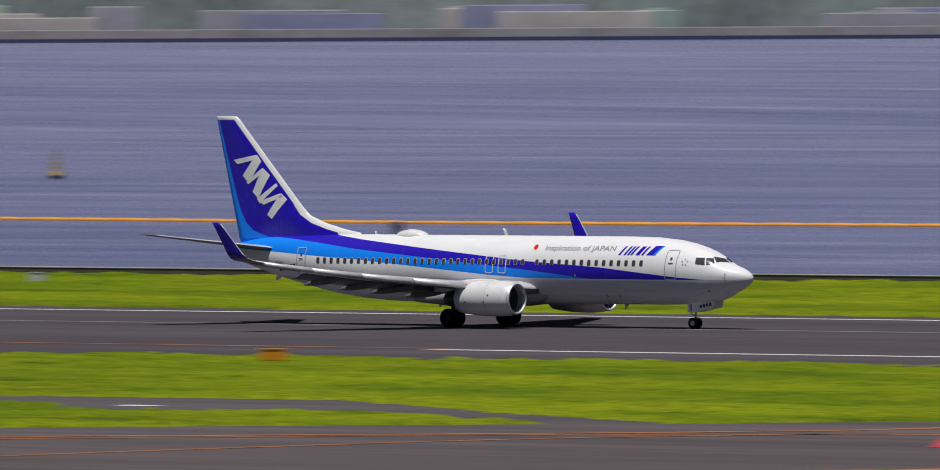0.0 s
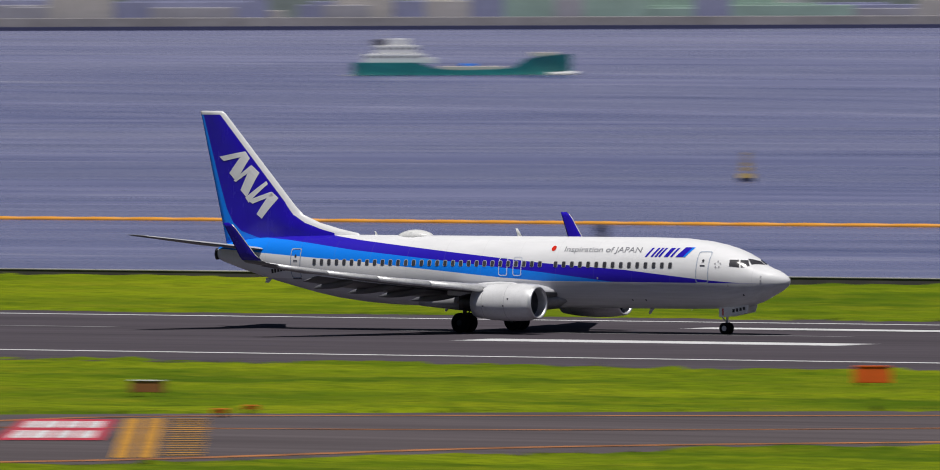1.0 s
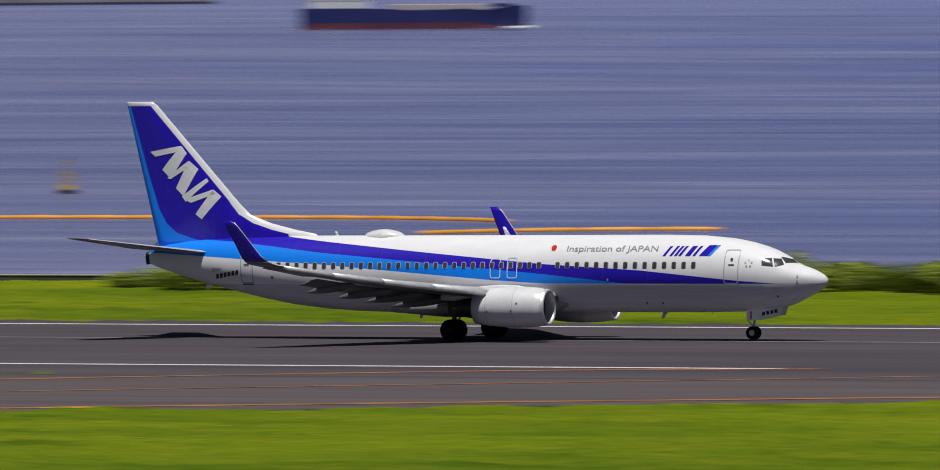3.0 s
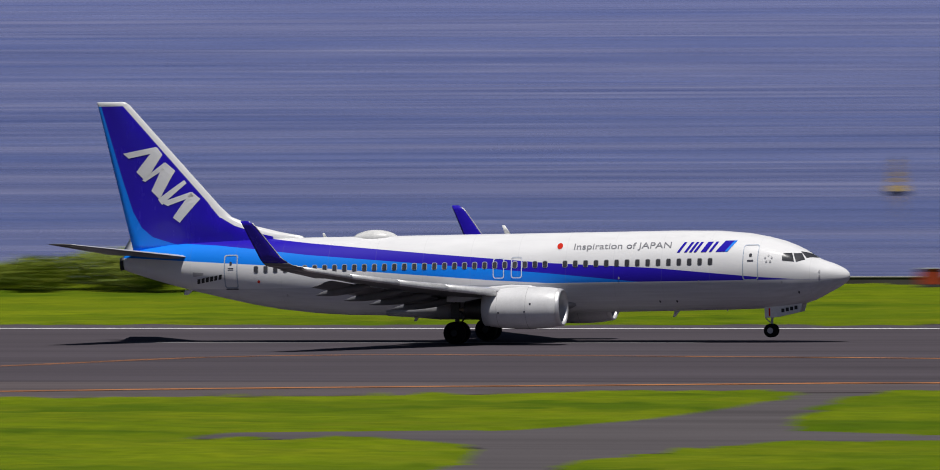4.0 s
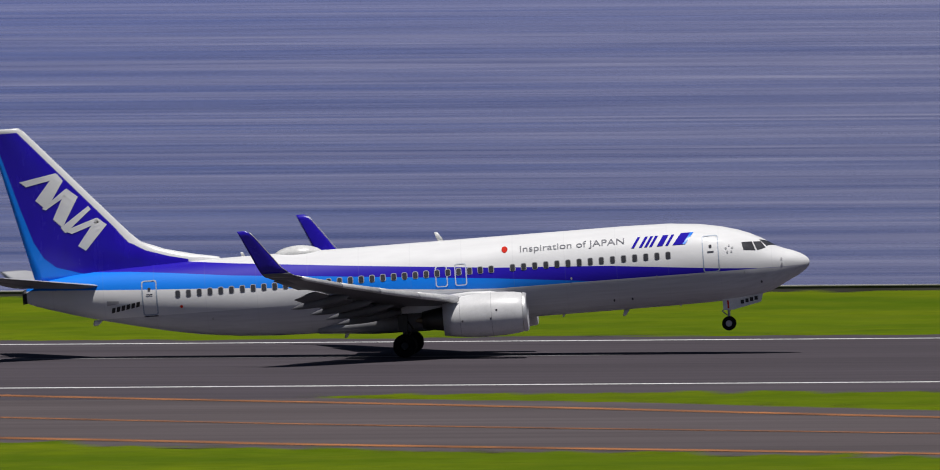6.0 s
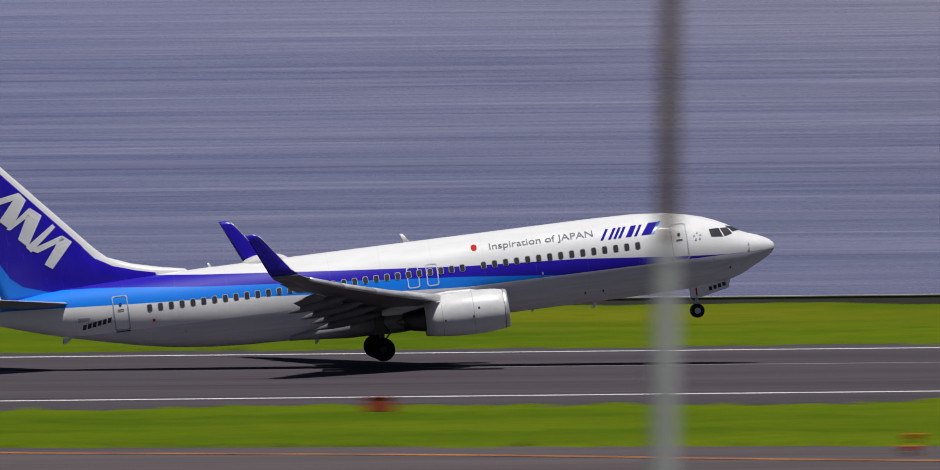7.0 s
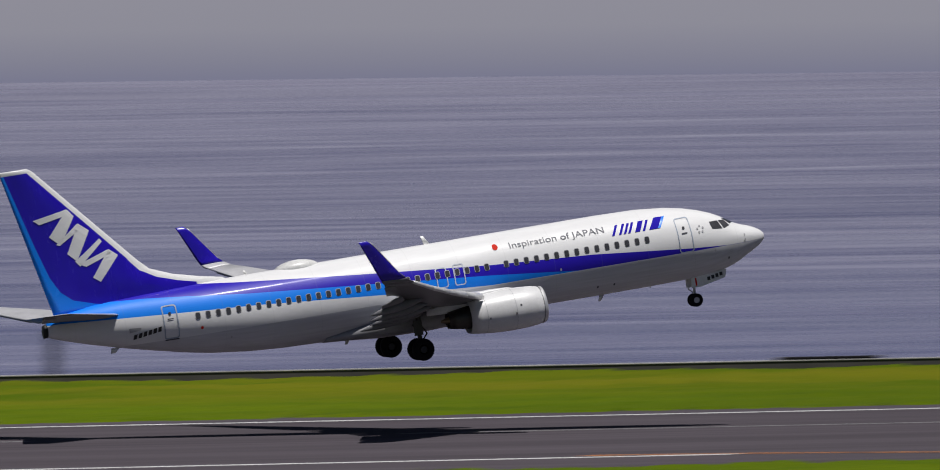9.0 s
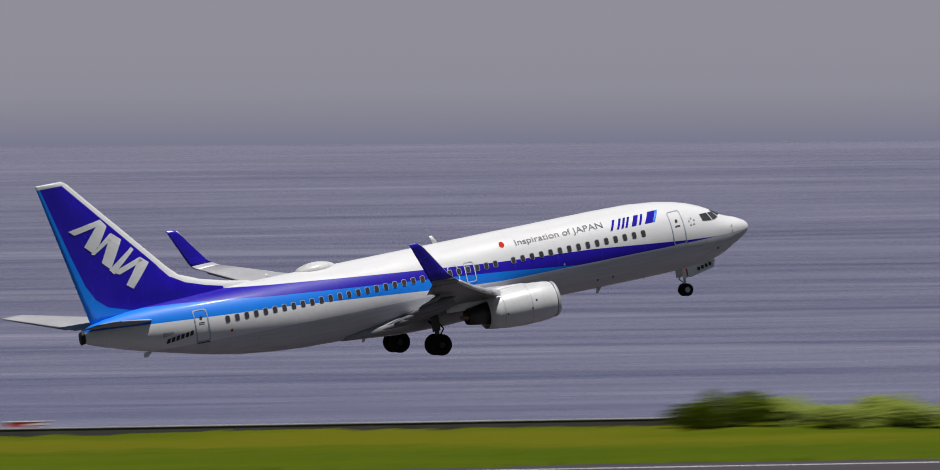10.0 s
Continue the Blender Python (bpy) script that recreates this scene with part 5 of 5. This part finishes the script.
def shrubs():
    crowns = [leaf_clump(i, 5.0, 2.6, 2.1) for i in range(4)]
    bm = bmesh.new()
    for i in range(5):
        tube(bm, (0.3 * i - 0.6, 0, -0.1), (0.7 * i - 1.4, 0.1 * i, 1.3), 0.05, 0.02, 6)
    stems = bpy.data.meshes.new("stems")
    bm.to_mesh(stems)
    bm.free()
    stems.materials.append(M_BARK)
    r = random.Random(12)
    places = [(-316 + 3.1 * i + r.uniform(-0.8, 0.8), r.uniform(80.5, 84.5)) for i in range(40)] + [(322.3 + 3.0 * i + r.uniform(-0.7, 0.7), r.uniform(80.5, 84)) for i in range(26)]
    for x, y in places:
        ob = new("shrub")
        tagged(ob, "dense wild green shrub in front of the sea wall", "shrub", "shrubs by the sea wall")
        part("crown", crowns[r.randrange(4)], None, ob)
        part("stems", stems, None, ob)
        s = r.uniform(0.75, 1.12) * (0.55 if x < -311 else 0.72 if x < -306 else lerp(x, [(-300, 0.9), (-250, 0.95), (-222, 1.25), (-190, 1.3)]) if x < 0 else lerp(x, [(321, 0.7), (325, 0.98), (334, 0.95), (340, 0.6), (400, 0.62)]))
        ob.matrix_world = Matrix.Translation((x, y, 0.3)) @ Matrix.Rotation(r.uniform(-0.5, 0.5) + (math.pi if r.random() < 0.5 else 0), 4, "Z") @ Matrix.Diagonal((1.0, 1.0, s, 1))


def red_fence():
    ob = new("red_fence")
    tagged(ob, "low dark red panel screen in front of the sea wall", "fence")
    for i in range(6):
        bm = bmesh.new()
        box(bm, (i * 2.9, 0, -0.1), (i * 2.9 + 2.8, 0.1, 1.4), 0.03)
        part("panel", bm, M_REDWALL, ob)
    for i in range(7):
        bm = bmesh.new()
        box(bm, (i * 2.9 - 0.1, -0.03, -0.3), (i * 2.9 + 0.0, 0.14, 1.5), 0.02)
        part("post", bm, M_REDWALL, ob)
    bm = bmesh.new()
    box(bm, (-0.1, -0.05, 1.41), (17.4, 0.15, 1.48), 0.02)
    part("top_rail", bm, M_LETTER, ob, "pale top rail")
    ob.location = (-181.0, 86.4, 0.5)


def fence_end():
    """Beside the screen: a red cabinet, a pale one and a banded marker."""
    for name, x, w, h, m, label in (("red_cabinet", -186.7, 1.5, 0.95, M_REDBOX, "dark orange-red equipment cabinet by the sea wall"), ("beige_cabinet", -183.3, 3.6, 1.25, M_TANBOX, "pale pinkish equipment cabinet by the sea wall")):
        ob = new(name)
        tagged(ob, label, "cabinet")
        bm = bmesh.new()
        box(bm, (-w / 2, -0.4, 0.05), (w / 2, 0.4, h), 0.03)
        part("body", bm, m, ob)
        bm = bmesh.new()
        box(bm, (-w / 2 - 0.05, -0.45, h), (w / 2 + 0.05, 0.45, h + 0.06), 0.015)
        part("lid", bm, M_FRAME, ob)
        bm = bmesh.new()
        box(bm, (-w / 2 - 0.08, -0.48, -0.35), (w / 2 + 0.08, 0.48, 0.05), 0.02)
        part("plinth", bm, M_CONCRETE, ob)
        ob.location = (x, 86.6, 0.55)
    ob = new("banded_marker")
    tagged(ob, "red and white banded marker frame behind the red screen", "marker")
    for x in (-0.55, 0.55):
        bm = bmesh.new()
        tube(bm, (x, 0, -0.4), (x, 0, 3.0), 0.04, 0.035, 10)
        part("post", bm, M_LETTER, ob)
    for i in range(4):
        bm = bmesh.new()
        box(bm, (-0.62, -0.05, 1.75 + 0.33 * i), (0.62, -0.01, 1.88 + 0.33 * i), 0.01)
        part("band", bm, M_REDWALL if i % 2 == 0 else M_LETTER, ob)
    ob.location = (-179.6, 87.3, 0.5)


def board(x, y, w, h, turn, mats, label, bars=(), foot=0.05):
    """A squat airfield sign: a cabinet on two legs, with a lid."""
    ob = new("airfield_sign")
    tagged(ob, label, "sign")
    bm = bmesh.new()
    box(bm, (-w / 2, -0.16, 0.18), (w / 2, 0.16, 0.18 + h), 0.03)
    body = part("cabinet", bm, mats[0], ob)
    bm = bmesh.new()
    box(bm, (-w / 2 - 0.04, -0.2, 0.18 + h), (w / 2 + 0.04, 0.2, 0.24 + h), 0.015)
    part("lid", bm, mats[1], ob)
    for s in (-1, 1):
        bm = bmesh.new()
        box(bm, (s * w * 0.36 - 0.05, -0.05, -0.3), (s * w * 0.36 + 0.05, 0.05, 0.2), 0.01)
        part("leg", bm, M_TEXT, ob)
        bm = bmesh.new()
        box(bm, (s * (w / 2 + 0.02) - 0.05, -0.18, 0.16), (s * (w / 2 + 0.02) + 0.05, 0.18, 0.2 + h), 0.01)
        part("end_cap", bm, mats[2], ob)
    for a, b in bars:
        bm = bmesh.new()
        box(bm, (w * (a - 0.5), -0.172, 0.18 + h * 0.25), (w * (b - 0.5), -0.158, 0.18 + h * 0.75))
        part("white_bar", bm, M_LETTER, body)
    ob.matrix_world = Matrix.Translation((x, y, foot)) @ Matrix.Rotation(radians(turn), 4, "Z")


def lamp_mast(bearing, dist, lean, stout, mats, label):
    a = radians(bearing)
    ob = new("lamp_mast")
    tagged(ob, label, "mast", "tall masts before the terrace")
    for z0, z1, r0, r1, m in ((0, 18.3, 0.135, 0.098, mats[0]), (18.3, 27.0, 0.084, 0.05, mats[1])):
        bm = bmesh.new()
        tube(bm, (0, 0, z0), (0, 0, z1), r0 * stout, r1 * stout, 20)
        part("shaft", bm, m, ob)
    bm = bmesh.new()
    tube(bm, (0, 0, 18.22), (0, 0, 18.38), 0.102 * stout, 0.092 * stout, 20)
    part("collar", bm, mats[0], ob)
    bm = bmesh.new()
    box(bm, (-0.25, -0.25, -0.1), (0.25, 0.25, 0.06), 0.02)
    part("base_plate", bm, mats[0], ob)
    ob.matrix_world = Matrix.Translation((EYE.x + dist * math.sin(a), EYE.y + dist * math.cos(a), 0)) @ pose(0, 0, 0, 0, lean, 0)


def low_dark_form():
    """A low dark form of unknown kind, made up as a hose on the wall's coping."""
    ob = new("unknown_dark_form")
    tagged(ob, "low dark form of unknown kind along the sea wall's coping", "hose")
    bm = bmesh.new()
    xs = np.linspace(0, 6.3, 12)
    for a, b in zip(xs, xs[1:]):
        tube(bm, (a, 0.05 * math.sin(a * 2.1), 0.09), (b, 0.05 * math.sin(b * 2.1), 0.09), 0.09, n=10)
    part("hose", bm, M_RUBBER, ob)
    for x in (0.0, 6.3):
        bm = bmesh.new()
        tube(bm, (x - 0.08, 0.05 * math.sin(x * 2.1), 0.09), (x + 0.08, 0.05 * math.sin(x * 2.1), 0.09), 0.095, n=10)
        part("end_ring", bm, M_METAL, ob)
    ob.location = (242.4, 88.6, 1.03)


shrubs()
red_fence()
fence_end()
low_dark_form()
OR = (M_BOX, M_BOX, M_BOX)
board(-329.2, -81.0, 1.7, 0.8, 30, OR, "squat bright orange cabinet in the grass")
board(-262.5, -154.5, 0.9, 0.5, 28, OR, "squat bright orange cabinet in the grass")
board(36.3, -69.5, 1.15, 0.6, -4, (worn("brick_red_paint", (0.34, 0.05, 0.02), 0.5),) * 3, "brick-red cabinet beside the runway")
board(-431.0, -72.0, 1.3, 0.6, 35, (worn("amber_paint", (0.62, 0.24, 0.01), 0.5),) * 3, "amber cabinet at the runway's edge")
BROWN = worn("brown_board", (0.30, 0.115, 0.035), 0.6)
board(-353.7, -109.5, 1.55, 0.55, 12, (BROWN, M_WHITE, BROWN), "brown sign board with a pale lid in the grass")
SIGN_RED = worn("sign_red", (0.66, 0.010, 0.02), 0.45)
board(64.1, -103.7, 3.75, 0.78, 16, (SIGN_RED, M_WHITE, M_BLACK), "long red mandatory sign with white bars and pale edges", ((0.08, 0.11), (0.16, 0.19), (0.30, 0.325), (0.38, 0.40), (0.47, 0.49), (0.56, 0.58), (0.66, 0.70), (0.74, 0.78), (0.82, 0.85)))
board(204.5, -62.0, 1.2, 0.6, -18, (SIGN_RED, BROWN, BROWN), "small red sign beside the runway")
board(-563.0, 78.0, 0.9, 0.62, 33, (M_POLE, M_POLE, M_POLE), "grey equipment cabinet in the grass")
board(-401.0, 66.0, 0.95, 0.62, 26, (M_POLE, M_POLE, M_POLE), "grey equipment cabinet in the grass")
board(280.4, 88.6, 2.6, 0.26, 0, (SIGN_RED, M_WHITE, M_WHITE), "red and white equipment cabinet on the sea wall", ((0.55, 0.95),), 0.95)
for bx, by in ((-335.5, -128.5), (-334.0, -133.5), (56.0, -108.0), (54.5, -121.0)):
    board(bx, by, 0.45, 0.14, 20, OR, "small orange marker light at the taxiway's edge")
lamp_mast(-9.04, 100.0, 0.9, 1.05, (M_POLE, M_POLE), "tall galvanised grey lamp mast")
lamp_mast(4.59, 95.0, 1.2, 0.86, (M_POLE, M_RUST), "tall lamp mast, rust-stained on its upper part")


def terrace_post():
    """A thin post close to the eye, far out of focus."""
    a = radians(10.54)
    ob = new("near_post")
    tagged(ob, "thin dark post close before the terrace", "post")
    bm = bmesh.new()
    # drawn tall from the ground; only a blurred stretch shows, its foot is added
    tube(bm, (0, 0, 0), (0, 0, 26.0), 0.02, 0.017, 14)
    part("shaft", bm, M_TEXT, ob)
    bm = bmesh.new()
    tube(bm, (0, 0, -0.1), (0, 0, 0.3), 0.05, 0.04, 14)
    part("socket", bm, M_TEXT, ob)
    ob.location = (EYE.x + 5.2 * math.sin(a), EYE.y + 5.2 * math.cos(a), 0)


terrace_post()


def motions():
    """The take-off run, the rotation and the climb; the wings bend up as they take the weight."""
    rows = [  # seconds, x, height, nose up, bank, wing bend, gear stretch
        (0.0, -468.34, 0.00, 0.00, 0.00, -1.45, 0.00),
        (0.5, -434.76, 0.00, 0.00, 0.00, -1.45, 0.00),
        (1.0, -400.96, 0.00, 0.01, 0.00, -1.48, 0.00),
        (1.5, -366.80, 0.00, 0.00, 0.00, -1.36, 0.00),
        (2.0, -332.17, 0.00, 0.00, 0.00, -1.20, 0.00),
        (2.5, -296.88, 0.00, 0.06, 0.00, -1.12, 0.00),
        (3.0, -261.21, 0.00, 0.27, 0.00, -1.03, 0.00),
        (3.5, -225.16, 0.00, 0.58, 0.00, -0.94, 0.00),
        (4.0, -188.71, 0.00, 0.92, 0.00, -0.84, 0.00),
        (4.5, -151.87, 0.00, 1.27, 0.00, -0.74, 0.00),
        (5.0, -113.93, 0.00, 1.89, 0.00, -0.40, 0.00),
        (5.5, -75.28, 0.00, 2.86, 0.00, -0.08, 0.00),
        (6.0, -36.49, 0.05, 4.09, 0.00, 0.32, 0.00),
        (6.5, 2.39, 0.25, 5.48, -0.11, 0.74, 0.02),
        (7.0, 41.16, 0.51, 6.69, -0.20, 1.07, 0.06),
        (7.5, 79.74, 0.86, 7.61, -0.35, 1.26, 0.10),
        (8.0, 117.96, 1.67, 7.94, -0.44, 1.38, 0.15),
        (8.5, 155.91, 2.77, 7.89, -0.10, 1.30, 0.15),
        (9.0, 193.75, 4.00, 8.27, 0.43, 1.38, 0.13),
        (9.5, 231.69, 5.41, 8.93, 0.72, 1.60, 0.11),
        (10.0, 269.80, 7.15, 10.18, 0.60, 1.63, 0.10),
    ]
    walk(AIRLINER, [(t, pose(x, 0, z, roll, -nose, 0)) for t, x, z, nose, roll, _, _ in rows])
    for side, wing in zip((1, -1), WINGS):
        root = wing.location.copy()
        walk(wing, [(t, Matrix.Translation(root) @ pose(0, 0, 0, -side * bend)) for t, *_, bend, _ in rows])
    for gear in GEAR:
        walk(gear, [(t, Matrix.Translation((0, 0, -s))) for t, *_, s in rows])

    # shipping: the coaster and the freighter steam slowly, the motor boat runs the other way
    way = Vector((math.cos(radians(31.7)), math.sin(radians(31.7)), 0))
    walk(COASTER, [(t, Matrix.Translation(COASTER_AT + way * COASTER_K * 8.0 * (t - 1.0)) @ pose(0, 0, 0, 0, 0, 31.7)) for t in (0, 5, 10)])
    way = Vector((math.cos(radians(24.0)), math.sin(radians(24.0)), 0))
    walk(FREIGHTER, [(t, Matrix.Translation(FREIGHTER_AT + way * FREIGHTER_K * 3.0 * (t - 2.7)) @ pose(0, 0, 0, 0, 0, 24.0)) for t in (0, 5, 10)])
    place, k = sea_at(506.8, 2167.2)
    way = Vector((-math.cos(radians(10.0)), math.sin(radians(10.0)), 0))
    walk(BOAT, [(t, Matrix.Translation(place + way * 9.0 * (t - 8.0)) @ pose(0, 0, 0, 0, 0, 170.0)) for t in (0, 5, 10)])


motions()
